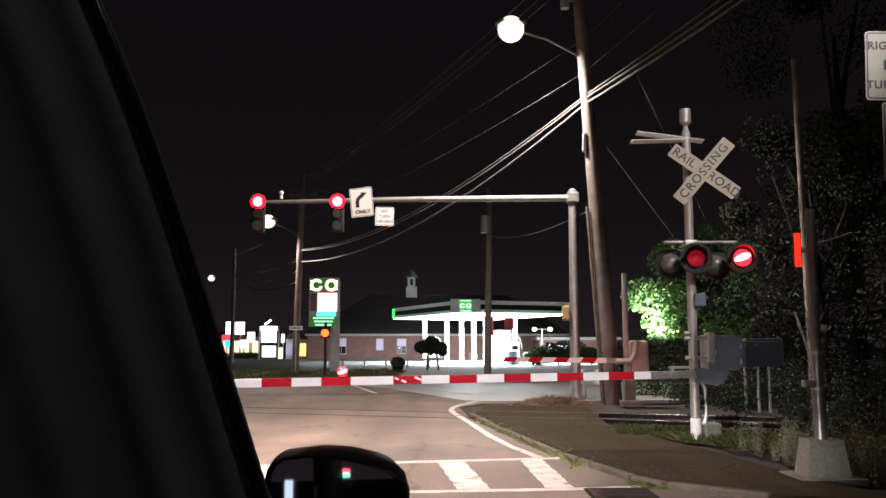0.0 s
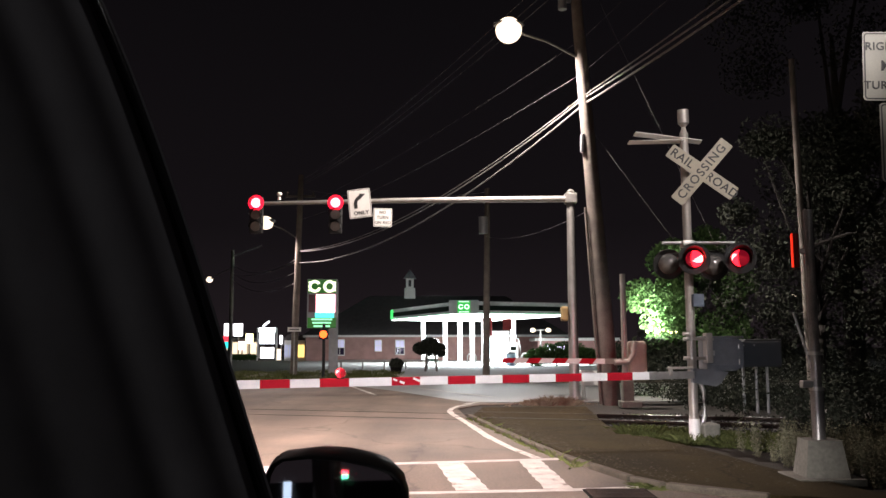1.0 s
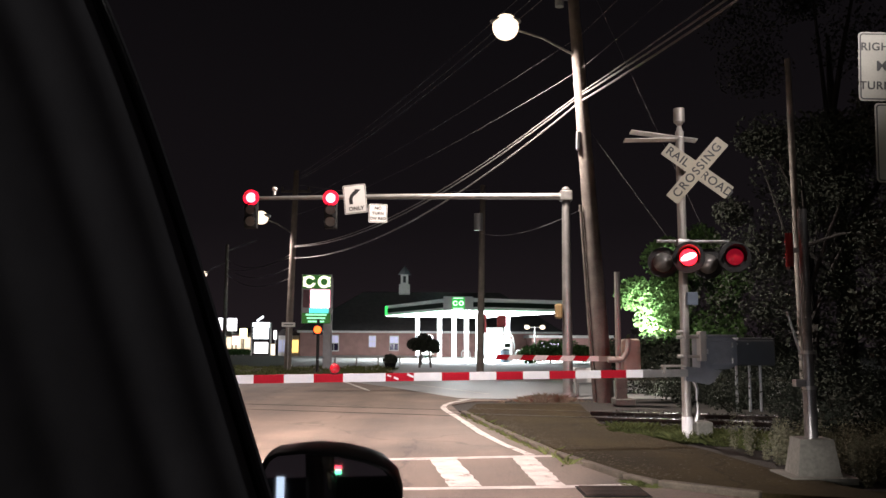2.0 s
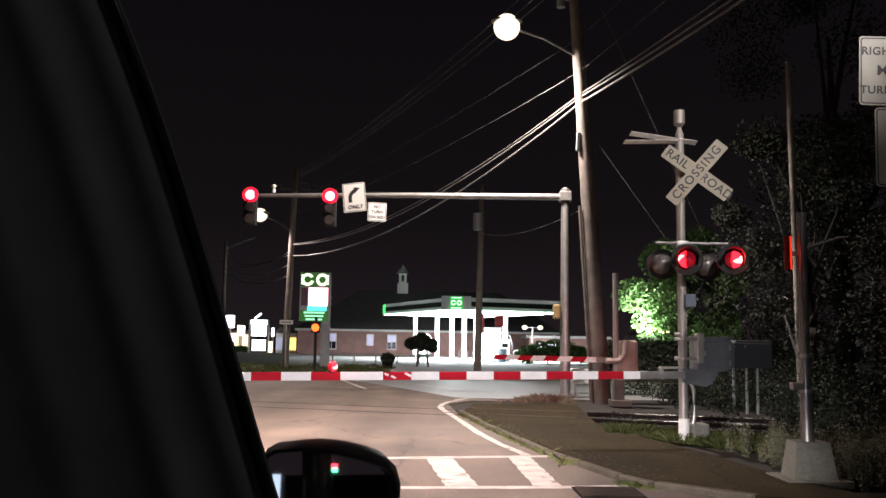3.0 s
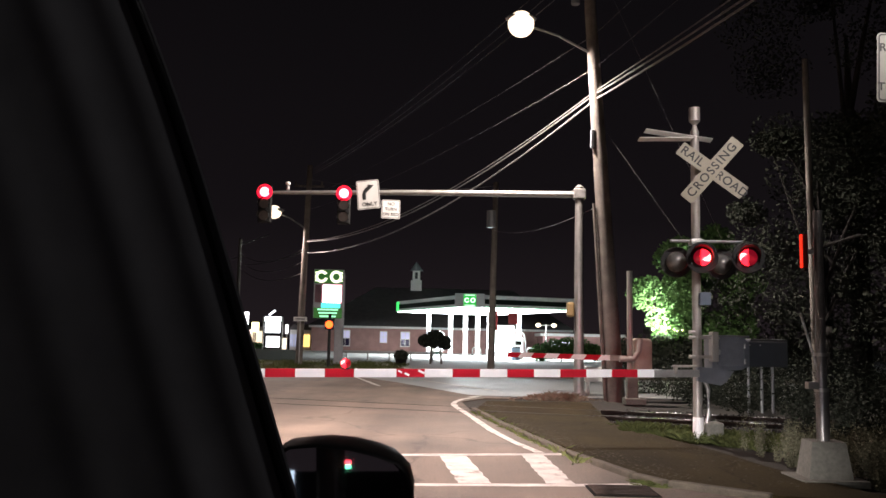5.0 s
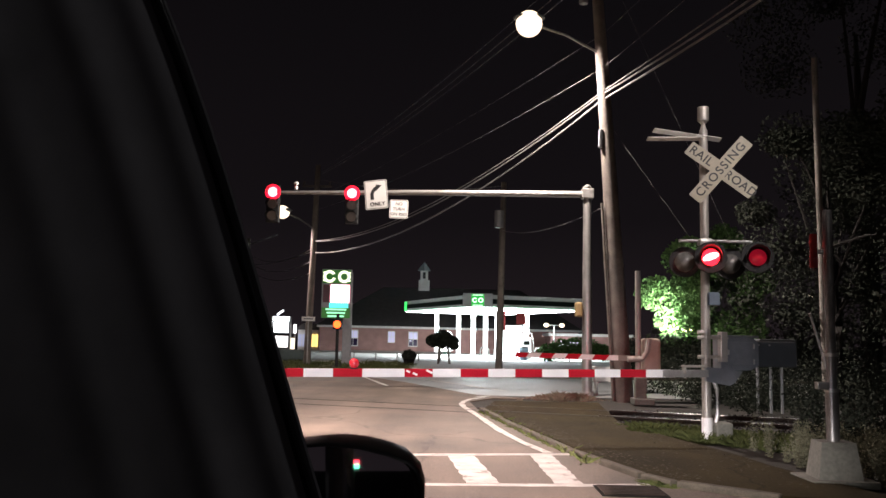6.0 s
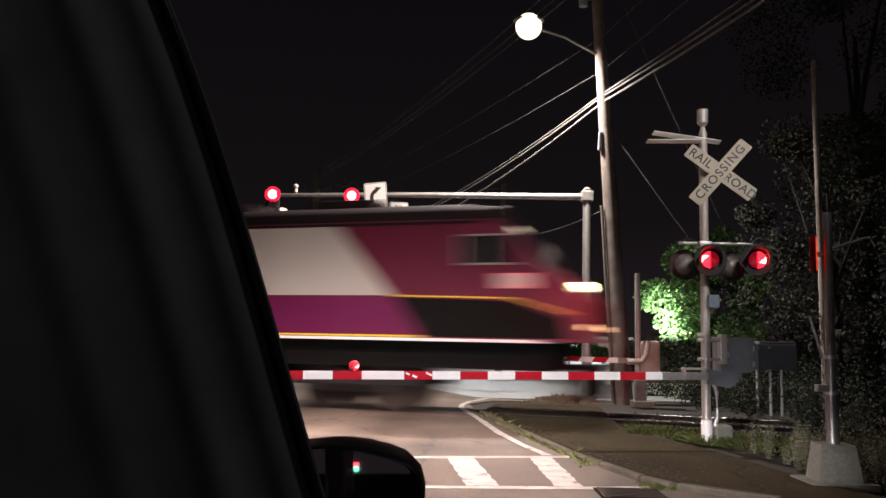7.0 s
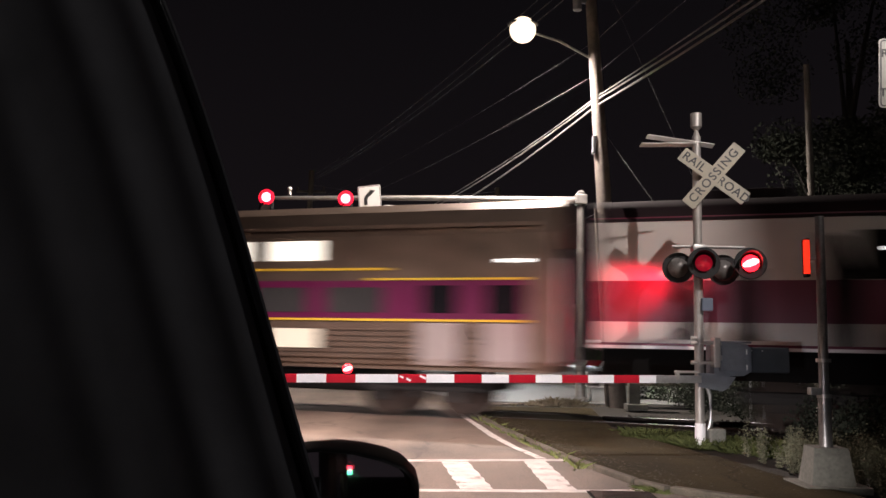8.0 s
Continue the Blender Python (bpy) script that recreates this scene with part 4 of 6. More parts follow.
def coach():
    """A two-level coach; its front end is at x = 0."""
    t = thing("passenger_coach", Matrix(), "stainless steel two-level coach with purple window band, behind the locomotive", "train")
    L = 26
    bm = bm_new()
    bm_prism(bm, [(-1.5, 0.95), (1.5, 0.95), (1.52, 3.7), (1.2, 4.25), (0.6, 4.5), (-0.6, 4.5), (-1.2, 4.25), (-1.52, 3.7)], L, pose(-L, 0, 0, 90, 0, 90))
    part("hull", bm, STAINLESS, t, "fluted stainless steel body")
    for s in (-1, 1):
        f = (lambda pts, th=0.014, s=s: panel(bm_new(), pts, -1.52, th) if s < 0 else bm_prism(bm_new(), pts, th, Matrix.Translation((0, 1.52 + th, 0)) @ UPRIGHT))
        part("purple_band", f(rect(-L + 0.2, -0.45, 1.98, 2.76)), PURPLE, t, "purple livery band between two yellow lines")
        part("yellow_line", f(rect(-L + 0.2, -0.5, 1.93, 1.975), 0.02), YELLOW, t)
        part("yellow_line", f(rect(-3.9, -0.5, 2.77, 2.815), 0.02), YELLOW, t)
        part("yellow_line", f(rect(-L + 0.2, -3.4, 2.98, 3.03), 0.02), YELLOW, t)
        part("letterboard", f(rect(-L + 0.2, -0.3, 3.85, 3.93), 0.02), STAINLESS, t)
        for k in range(7):
            part("flute", f(rect(-L + 0.2, -0.4, 1.05 + 0.115 * k, 1.09 + 0.115 * k), 0.022), STAINLESS, t)
        for dx in (-2.3, -0.95):
            part("door", f(rect(dx - 0.42, dx + 0.42, 1.05, 1.9), 0.026), mat("door_grey", (0.45, 0.40, 0.38), 0.45, 0.3, vary=0.1), t)
            part("window", f(rect(dx - 0.36, dx + 0.36, 2.1, 2.66), 0.026), DARKGLASS, t)
        for k in range(12):
            x = -4.2 - 1.75 * k
            part("window", f(rect(x - 0.65, x + 0.65, 2.1, 2.62), 0.024), mat("coach_window", (0.05, 0.05, 0.05), 0.08, vary=0.0), t)
        for k in range(11):
            x = -5.6 - 1.75 * k
            part("lit_window", f(rect(x - 0.62, x + 0.62, 3.2, 3.62), 0.024), glow("window_glow", (1.0, 0.9, 0.72), 1.5), t)
        for k in range(11):
            x = -5.6 - 1.75 * k
            part("lit_window", f(rect(x - 0.6, x + 0.6, 1.35, 1.75), 0.026), glow("window_glow_low", (1.0, 0.88, 0.66), 0.5), t)
        part("door_lamp", f(rect(-1.0, -0.5, 3.12, 3.18), 0.03), glow("door_lamp", (1.0, 0.97, 0.9), 3.0), t)
    bm = bm_new()
    bm_box(bm, (0.35, 1.0, 2.4), pose(0.15, 0, 2.3), 0.08)
    part("gangway", bm, RUBBER, t)
    for y in (-1.3, 1.3):
        bm = bm_new()
        bm_tube(bm, [(0.05, y, 1.1), (0.12, y, 1.2), (0.12, y, 3.2)], 0.025)
        part("handrail", bm, WHITE, t)
    bm = bm_new()
    bm_box(bm, (L - 8, 2.4, 0.5), pose(-L / 2, 0, 0.72), 0.1)
    part("underframe", bm, UNDER, t)
    bogie(t, -2.9, 2, 0.46)
    bogie(t, -L + 2.9, 2, 0.46)
    return t


LOCO = locomotive()
COACH = coach()


# ---- filling station beyond the crossing ----
GREEN = glow("green_glow", (0.05, 0.75, 0.12), 1.3)
GREEN_DARK = mat("green_paint", (0.006, 0.012, 0.008), 0.7, vary=0.1, spec=0.1)
TUBE_W = glow("canopy_white", (0.95, 1.0, 0.96), 11.0)
FASCIA = mat("fascia_grey", (0.68, 0.69, 0.68), 0.5, vary=0.06)
COLUMN = mat("column_white", (0.82, 0.84, 0.82), 0.5, vary=0.05)
BRICK = mat("dusky_brick", (0.40, 0.225, 0.20), 0.9, vary=0.2, scale=1.2, bump=0.4)
SHINGLE = mat("dark_shingle", (0.09, 0.08, 0.08), 0.9, vary=0.25, scale=2)
TRIM = mat("white_trim", (0.75, 0.73, 0.70), 0.6, vary=0.06)

CT = Matrix.Translation((1.18, 67, 0)) @ Matrix.Rotation(radians(23), 4, "Z")   # near corner, x along the front, y to the back
canopy = thing("station_canopy", CT, "lit filling station canopy with grey and green fascia on white columns", "canopy")
CW, CD, CZ = 10.2, 16.3, 4.12
bm = bm_new()
bm_box(bm, (CW, CD, 1.0), pose(CW / 2, CD / 2, CZ + 0.55), 0.04)
part("fascia", bm, FASCIA, canopy, "grey fascia with dark green band")
bm = bm_new()
bm_box(bm, (CW - 0.1, CD - 0.1, 0.04), pose(CW / 2, CD / 2, CZ + 0.02))
part("soffit", bm, TUBE_W, canopy, "glowing white soffit")
for (w, h, x, y) in ((CW + 0.04, 0.04, CW / 2, 0), (0.04, CD + 0.04, 0, CD / 2)):
    bm = bm_new()
    bm_box(bm, (w, h, 0.40), pose(x, y, CZ + 0.52))
    part("band", bm, GREEN_DARK, canopy)
    bm = bm_new()
    bm_box(bm, (w + 0.03, h + 0.03, 0.05), pose(x, y, CZ + 0.10))
    part("light_strip", bm, glow("green_strip", (0.35, 0.8, 0.45), 0.9), canopy)
    bm = bm_new()
    bm_box(bm, (w + 0.03, h + 0.03, 0.05), pose(x, y, CZ + 0.98))
    part("light_strip", bm, FASCIA, canopy)
board = part("corner_board", bm_box(bm_new(), (2.35, 0.12, 1.08), None, 0.02), FASCIA, canopy, "grey corner board with green lit logo", m=Matrix.Translation((0.2, -0.3, CZ + 0.56)) @ Matrix.Rotation(radians(-23), 4, "Z"))


def rings(parent, m, size, ink):
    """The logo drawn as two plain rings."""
    for x in (-0.42, 0.42):
        bm = bm_new()
        n = 24
        for r0, r1, flip in ((0.36, 0.20, 0),):
            a = [bm.verts.new(m @ (Vector((x + r0 * math.cos(k * 2 * math.pi / n), -0.0, r0 * math.sin(k * 2 * math.pi / n))) * size)) for k in range(n)]
            b = [bm.verts.new(m @ (Vector((x + r1 * math.cos(k * 2 * math.pi / n), -0.0, r1 * math.sin(k * 2 * math.pi / n))) * size)) for k in range(n)]
            for k in range(2, n - 1) if x < 0 else range(n):
                bm.faces.new((a[k], a[(k + 1) % n], b[(k + 1) % n], b[k]))
        part("logo_ring", bm, ink, parent)


bm = bm_new()
bm_box(bm, (1.0, 0.04, 0.95), pose(0, -0.08, 0))
part("logo_panel", bm, glow("logo_green", (0.03, 0.45, 0.06), 1.0), board)
rings(board, pose(0, -0.105, 0), 0.56, glow("logo_light", (0.75, 1.0, 0.75), 1.6))
for z in (-0.4, 0.4):
    bm = bm_new()
    bm_box(bm, (0.8, 0.01, 0.06), pose(0, -0.105, z))
    part("logo_bar", bm, glow("logo_light", (0.75, 1.0, 0.75), 1.6), board)
bm = bm_new()
bm_box(bm, (0.1, 0.5, 0.85), pose(-0.05, CD - 0.3, CZ + 0.55))
part("end_logo", bm, GREEN, canopy)
for x, y in ((2.2, 2.5), (6.0, 2.5), (2.2, 8.2), (6.0, 8.2), (2.2, 13.5), (6.0, 13.5)):
    bm = bm_new()
    bm_box(bm, (0.32, 0.32, CZ), pose(x, y, CZ / 2), 0.03)
    part("column", bm, COLUMN, canopy)
for x, y in ((CW / 2, 4), (CW / 2, 12.3)):
    lamp("canopy_light", "AREA", CT @ pose(x, y, CZ - 0.06), 4400, (0.92, 1.0, 0.97), 5.0)


def fuel_pump(x, y):
    p = thing("fuel_pump", CT @ pose(x, y, 0), "white fuel pump with hoses under the canopy", "fuel pump", "fuel pumps")
    part("cabinet", bm_box(bm_new(), (0.9, 0.55, 1.75), pose(0, 0, 0.98), 0.04), COLUMN, p)
    part("island", bm_box(bm_new(), (2.2, 1.1, 0.14), pose(0, 0, 0.07), 0.03), CONCRETE, p)
    part("screen", bm_box(bm_new(), (0.5, 0.02, 0.3), pose(0, -0.29, 1.4)), DARKGLASS, p)
    part("green_band", bm_box(bm_new(), (0.92, 0.57, 0.3), pose(0, 0, 0.35)), GREEN_DARK, p)
    for s in (-1, 1):
        bm = bm_new()
        bm_tube(bm, [(s * 0.5, 0, 0.9), (s * 0.75, 0, 0.5), (s * 0.8, 0, 1.4), (s * 0.6, 0, 2.2), (s * 0.2, 0, 2.35)], 0.03)
        part("hose", bm, RUBBER if s < 0 else COLUMN, p, smooth=True)


for x, y in ((CW / 2 + 0.4, 1.8), (CW / 2 - 2.6, 12)):
    fuel_pump(x, y)
for x, y in ((0.3, -1.5), (1.6, -1.2), (2.9, -1.0), (5.5, -0.6)):
    q = thing("bollard", CT @ pose(x, y, 0), "pale steel hoop bollard by the pumps", "bollard", "bollards")
    part("hoop", bm_tube(bm_new(), [(-0.35, 0, 0), (-0.35, 0, 0.85), (-0.25, 0, 1.0), (0.25, 0, 1.0), (0.35, 0, 0.85), (0.35, 0, 0)], 0.05), COLUMN, q, smooth=True)
q = thing("litter_bin", CT @ pose(4.2, -0.5, 0), "blue-grey litter bin under the canopy", "bin")
part("body", bm_cyl(bm_new(), 0.32, 0.38, (0, 0, 0), (0, 0, 1.0), 18), mat("blue_grey", (0.18, 0.25, 0.32), 0.6), q, smooth=True)
part("lid", bm_cyl(bm_new(), 0.4, 0.3, (0, 0, 1.0), (0, 0, 1.12), 18), RUBBER, q, smooth=True)
for x, z in ((-0.9, 3.15), (0.7, 3.35)):
    q = thing("hanging_banner", Matrix.Translation((4.3 + x, 68.3, z)), "dark red banner hanging under the canopy edge", "banner", "banners")
    part("cloth", bm_box(bm_new(), (0.75, 0.03, 1.5 if x < 0 else 0.9), None, 0.01), mat("dark_red_cloth", (0.28, 0.03, 0.03), 0.8), q)

# brick building behind the station, with hipped roof and cupola
HB = Matrix.Translation((-16.0, 97.85, 0)) @ Matrix.Rotation(radians(3), 4, "Z")
house = thing("brick_building", HB, "low dusky brick building with white cornice, hipped roof and cupola", "building")
bm = bm_new()
bm_box(bm, (30, 14, 2.75), pose(15, 7, 1.375))
part("wall", bm, BRICK, house, "dusky brick wall")
bm = bm_new()
bm_box(bm, (30.6, 14.6, 0.24), pose(15, 7, 2.85))
part("cornice", bm, TRIM, house)
bm = bm_new()
lo = [bm.verts.new(p) for p in ((-0.4, -0.4, 2.98), (30.4, -0.4, 2.98), (30.4, 14.4, 2.98), (-0.4, 14.4, 2.98))]
a, b = bm.verts.new((7, 7, 7.9)), bm.verts.new((24, 7, 7.9))
for fc in ((lo[0], lo[1], b, a), (lo[1], lo[2], b), (lo[2], lo[3], a, b), (lo[3], lo[0], a), lo[::-1]):
    bm.faces.new(fc)
part("roof", bm, SHINGLE, house, "dark shingled hipped roof")
cup = part("cupola", bm_box(bm_new(), (1.35, 1.35, 1.3), pose(12.0, 7, 8.2)), TRIM, house, "white louvred cupola with pointed cap")
part("lantern", bm_box(bm_new(), (0.95, 0.95, 1.25), pose(12.0, 7, 9.45)), TRIM, cup)
part("louvre", bm_box(bm_new(), (0.34, 0.06, 0.8), pose(12.0, 6.5, 9.45)), SIGN_K, cup)
part("cap", bm_cyl(bm_new(), 0.85, 0.02, (12.0, 7, 10.05), (12.0, 7, 11.2), 4), GREY, cup)
for x, w, h, z, k in ((3.9, 1.15, 1.9, 1.55, 0), (8.3, 0.85, 1.35, 1.75, 1), (10.8, 1.1, 1.75, 1.55, 2)):
    win = part("window", bm_box(bm_new(), (w, 0.10, h), pose(x, -0.03, z)), TRIM, house, "white framed window with lit panes")
    for dx in (-0.25, 0.25):
        for dz in (-0.25, 0.25):
            part("pane", bm_box(bm_new(), (w * 0.40, 0.03, h * 0.42), pose(x + dx * w * 0.9, -0.08, z + dz * h * 0.92)), glow("pane_glow", (0.75, 0.72, 0.95), 0.5) if (dz > 0 or k == 1) else mat("pane_dark", (0.03, 0.02, 0.05), 0.1, vary=0), win)
shop = thing("station_shop", Matrix.Translation((4.5, 88, 0)), "bright station shop front with glass door", "building")
part("wall", bm_box(bm_new(), (2.3, 5, 3.2), pose(1.0, 3, 1.6)), COLUMN, shop)
part("shop_window", bm_box(bm_new(), (0.95, 0.06, 2.2), pose(0.45, 0.47, 1.5)), glow("shop_glow", (0.92, 1.0, 0.96), 2.4), shop)
part("door", bm_box(bm_new(), (0.9, 0.06, 2.3), pose(1.6, 0.47, 1.2)), glow("shop_glow", (0.92, 1.0, 0.96), 2.4), shop)

# pylon sign
SIGN_AT = Matrix.Translation((-6.25, 45.5, 0)) @ Matrix.Rotation(radians(6), 4, "Z")
sign = thing("price_sign", SIGN_AT, "tall green filling station price sign with lit panels", "sign")
part("frame", bm_box(bm_new(), (1.62, 0.28, 2.62), pose(-0.32, 0, 3.85), 0.02), GREY, sign)
part("post", bm_box(bm_new(), (0.42, 0.3, 2.6), pose(0.25, 0.02, 1.3), 0.02), GREY, sign)
part("post", bm_box(bm_new(), (0.34, 0.26, 5.0), pose(0.36, 0.06, 2.5), 0.02), GREY, sign)
bm = bm_new()
bm_box(bm, (1.5, 0.04, 0.72), pose(-0.34, -0.15, 4.76))
top_panel = part("logo_panel", bm, glow("logo_dark_green", (0.03, 0.20, 0.015), 0.4), sign)
rings(top_panel, pose(-0.34, -0.18, 4.76), 0.93, glow("logo_cream", (0.95, 1.0, 0.65), 1.6))
for x in (-1.0, 0.32):
    for z in (4.55, 4.76, 4.97):
        part("logo_dash", bm_box(bm_new(), (0.13, 0.01, 0.1), pose(x, -0.18, z)), glow("logo_cream", (0.95, 1.0, 0.65), 1.6), top_panel)
part("price_panel", bm_box(bm_new(), (1.0, 0.04, 0.95), pose(-0.15, -0.15, 3.85)), glow("price_glow", (1.0, 0.36, 0.40), 6.0), sign, "glowing white and red price panel")
part("price_panel", bm_box(bm_new(), (0.34, 0.04, 0.95), pose(-0.88, -0.15, 3.85)), mat("dark_panel", (0.1, 0.02, 0.03), 0.4), sign)
part("teal_panel", bm_box(bm_new(), (1.0, 0.04, 0.26), pose(-0.2, -0.15, 3.22)), glow("teal_glow", (0.1, 0.9, 0.75), 1.6), sign)
low = part("text_panel", bm_box(bm_new(), (1.5, 0.04, 0.55), pose(-0.34, -0.15, 2.82)), glow("logo_dark_green", (0.03, 0.20, 0.015), 0.4), sign)
for k in range(3):
    part("text_bar", bm_box(bm_new(), (1.1 - 0.12 * k, 0.01, 0.09), pose(-0.34, -0.18, 3.0 - 0.18 * k)), glow("text_green", (0.35, 0.95, 0.5), 1.3), low)

# guard rail at the edge of the forecourt
rail_g = thing("guard_rail", Matrix.Translation((-7.2, 57.5, 0)), "low pale steel guard rail beside the forecourt", "guard rail")
part("beam", bm_box(bm_new(), (6.2, 0.06, 0.16), pose(3.1, 0, 0.62), 0.02), STEEL, rail_g)
for k in range(5):
    part("post", bm_box(bm_new(), (0.1, 0.1, 0.72), pose(0.2 + 1.45 * k, 0.08, 0.36)), STEEL, rail_g)
# pedestrian signal, name sign and other far street furniture
q = thing("pedestrian_signal", Matrix.Translation((-5.55, 39, 0)), "dark pole with a glowing orange signal lamp", "traffic signal")
part("pole", bm_cyl(bm_new(), 0.07, 0.07, (0, 0, 0), (0, 0, 2.6), 12), BLACK, q)
part("housing", bm_box(bm_new(), (0.4, 0.25, 0.45), pose(0, -0.05, 2.1), 0.03), BLACK, q)
part("lens", bm_cyl(bm_new(), 0.17, 0.17, (0, -0.22, 2.1), (0, -0.17, 2.1), 18), glow("orange_glow", (1.0, 0.09, 0.01), 4.5), q)
q = thing("street_name_sign", Matrix.Translation((-7.87, 44.4, -0.1)), "small white street name sign on the pole", "sign")
part("plate", bm_box(bm_new(), (0.7, 0.02, 0.22), pose(0, 0, 2.55)), SIGN_W, q)
part("text_bar", bm_box(bm_new(), (0.5, 0.008, 0.05), pose(0, -0.015, 2.55)), SIGN_K, q)
part("post", bm_cyl(bm_new(), 0.03, 0.03, (0, 0.03, 0.1), (0, 0.03, 2.7), 10), STEEL, q)


def lit_shop(x, y, w, h, d, color, strength, label, gable=False):
    s = thing("roadside_shop", Matrix.Translation((x, y, 0)), label, "building")
    part("wall", bm_box(bm_new(), (w, d, h), pose(0, d / 2, h / 2)), TRIM, s)
    bm = bm_new()
    bm_prism(bm, [(-w / 2 - 0.3, h), (w / 2 + 0.3, h), (w / 2 - 0.4, h + 0.7), (0.3, h + (2.1 if gable else 0.8)), (-w / 2 + 0.4, h + 0.7)], d, pose(0, d, 0) @ UPRIGHT)
    part("roof", bm, TRIM if gable else SHINGLE, s)
    n = max(2, int(w / 1.2))
    for k in range(n):
        part("window", bm_box(bm_new(), (w / n * 0.82, 0.06, h * 0.6), pose(-w / 2 + w / n * (k + 0.5), -0.05, h * 0.48)), glow("shop_white_%d" % round(strength * 10), color, strength), s)


lit_shop(-18.55, 101, 1.0, 2.4, 3, (0.75, 0.78, 1.0), 0.35, "small grey shed with a dim bluish window")
lit_shop(-31, 125, 7.0, 3.0, 5, (1.0, 0.78, 0.5), 1.5, "distant roadside shop with warm lit windows")
lit_shop(-16.97, 100.5, 0.85, 2.4, 2, (1.0, 0.66, 0.18), 1.7, "small kiosk with yellow lit window")

# lit drive-in sign: two posts, white panels with dark lines, a slanted bar on top
q = thing("roadside_sign", Matrix.Translation((-20.9, 100, 0)), "tall white lit roadside sign between two posts", "sign", "roadside signs")
for x in (-1.12, 1.12):
    part("post", bm_box(bm_new(), (0.16, 0.2, 3.9), pose(x, 0, 1.95), 0.02), TRIM, q)
part("top_panel", bm_box(bm_new(), (1.95, 0.16, 0.55), pose(0, 0, 3.62), 0.03), glow("board_white", (0.95, 1.0, 1.0), 3.0), q)
part("main_panel", bm_box(bm_new(), (1.75, 0.16, 1.25), pose(0, 0, 2.62), 0.03), glow("board_white", (0.95, 1.0, 1.0), 3.0), q)
board_low = part("low_panel", bm_box(bm_new(), (1.6, 0.16, 1.3), pose(0.05, 0, 0.95), 0.03), glow("board_warm", (1.0, 0.95, 0.88), 2.4), q)
for k in range(3):
    part("text_bar", bm_box(bm_new(), (0.5, 0.02, 0.1), pose(-0.45 + 0.45 * k, -0.09, 1.72 + 0.05 * k)), SIGN_K, q)
part("slanted_bar", bm_box(bm_new(), (0.95, 0.14, 0.22), pose(-0.15, 0, 4.35, 0, -38, 0), 0.05), glow("board_white", (0.95, 1.0, 1.0), 3.0), q)
for x0, x1, z0, z1, col, st, lab in (
        (-25.95, -24.95, 2.95, 4.40, (1.0, 0.98, 0.95), 4.0, "glowing white box sign on a post"), (-24.82, -23.80, 2.92, 4.38, (1.0, 0.98, 0.95), 4.0, "glowing white box sign on a post"),
        (-26.4, -25.3, 2.28, 2.9, (1.0, 0.05, 0.07), 1.6, "small red lit roadside sign"), (-26.05, -24.95, 1.5, 2.25, (0.05, 0.75, 0.65), 1.5, "small teal lit roadside sign"),
        (-23.4, -22.55, 2.05, 3.2, (1.0, 0.88, 0.45), 4.0, "small amber lit roadside sign"), (-24.25, -23.45, 1.3, 2.3, (1.0, 0.72, 0.68), 2.6, "small pink-white lit roadside sign"),
        (-19.42, -19.08, 1.95, 3.0, (1.0, 0.95, 0.9), 2.5, "slim white lit sign on a post"), (-19.7, -19.25, 0.1, 1.4, (1.0, 0.85, 0.6), 1.6, "low warm lit panel beside the drive")):
    q = thing("roadside_sign", Matrix.Translation(((x0 + x1) / 2, 100, 0)), lab, "sign", "roadside signs")
    part("post", bm_cyl(bm_new(), 0.08, 0.08, (0, 0.2, 0), (0, 0.2, z1), 10), STEEL, q)
    part("panel", bm_box(bm_new(), (x1 - x0, 0.25, z1 - z0), pose(0, 0, (z0 + z1) / 2), 0.06), glow("panel_glow_%d_%d" % (10 * col[1], 10 * st), col, st), q)
q = thing("parking_lamp", Matrix.Translation((9.2, 82, 0)), "twin-headed lamp post behind the station", "street lamp")
part("post", bm_cyl(bm_new(), 0.1, 0.08, (0, 0, 0), (0, 0, 3.2), 10), STEEL, q)
for x in (-0.75, 0.75):
    part("head", bm_ball(bm_new(), 0.26, (x, 0, 3.15), (1, 1, 0.8)), LAMP_GLOW, q, smooth=True)
part("arm", bm_box(bm_new(), (1.5, 0.08, 0.08), pose(0, 0, 3.15)), STEEL, q)
q = thing("low_building", Matrix.Translation((14.5, 92, 0)), "low dark building with pale flat eaves", "building")
part("wall", bm_box(bm_new(), (9, 6, 2.2), pose(0, 3, 1.1)), BRICK, q)
part("eave_board", bm_box(bm_new(), (9.6, 6.6, 0.3), pose(0, 3, 2.35)), TRIM, q)
part("window", bm_box(bm_new(), (2.0, 0.06, 0.7), pose(-2.6, -0.05, 1.35)), glow("shop_white_x", (0.95, 0.95, 1.0), 3.0), q)


# ---- plants ----
def leaf_mat(name, color):
    return mat(name, color, 0.8, vary=0.5, scale=3.0, fine=30, spec=0.12)


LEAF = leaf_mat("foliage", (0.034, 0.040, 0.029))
# lighter copy of the foliage, with part of the lamplight in its colour
LEAF_LIT = leaf_mat("foliage_lit", (0.085, 0.16, 0.050))
GRASS = leaf_mat("grass_blades", (0.085, 0.10, 0.035))
WEED = leaf_mat("weeds", (0.16, 0.16, 0.105))
rng = np.random.default_rng(7)


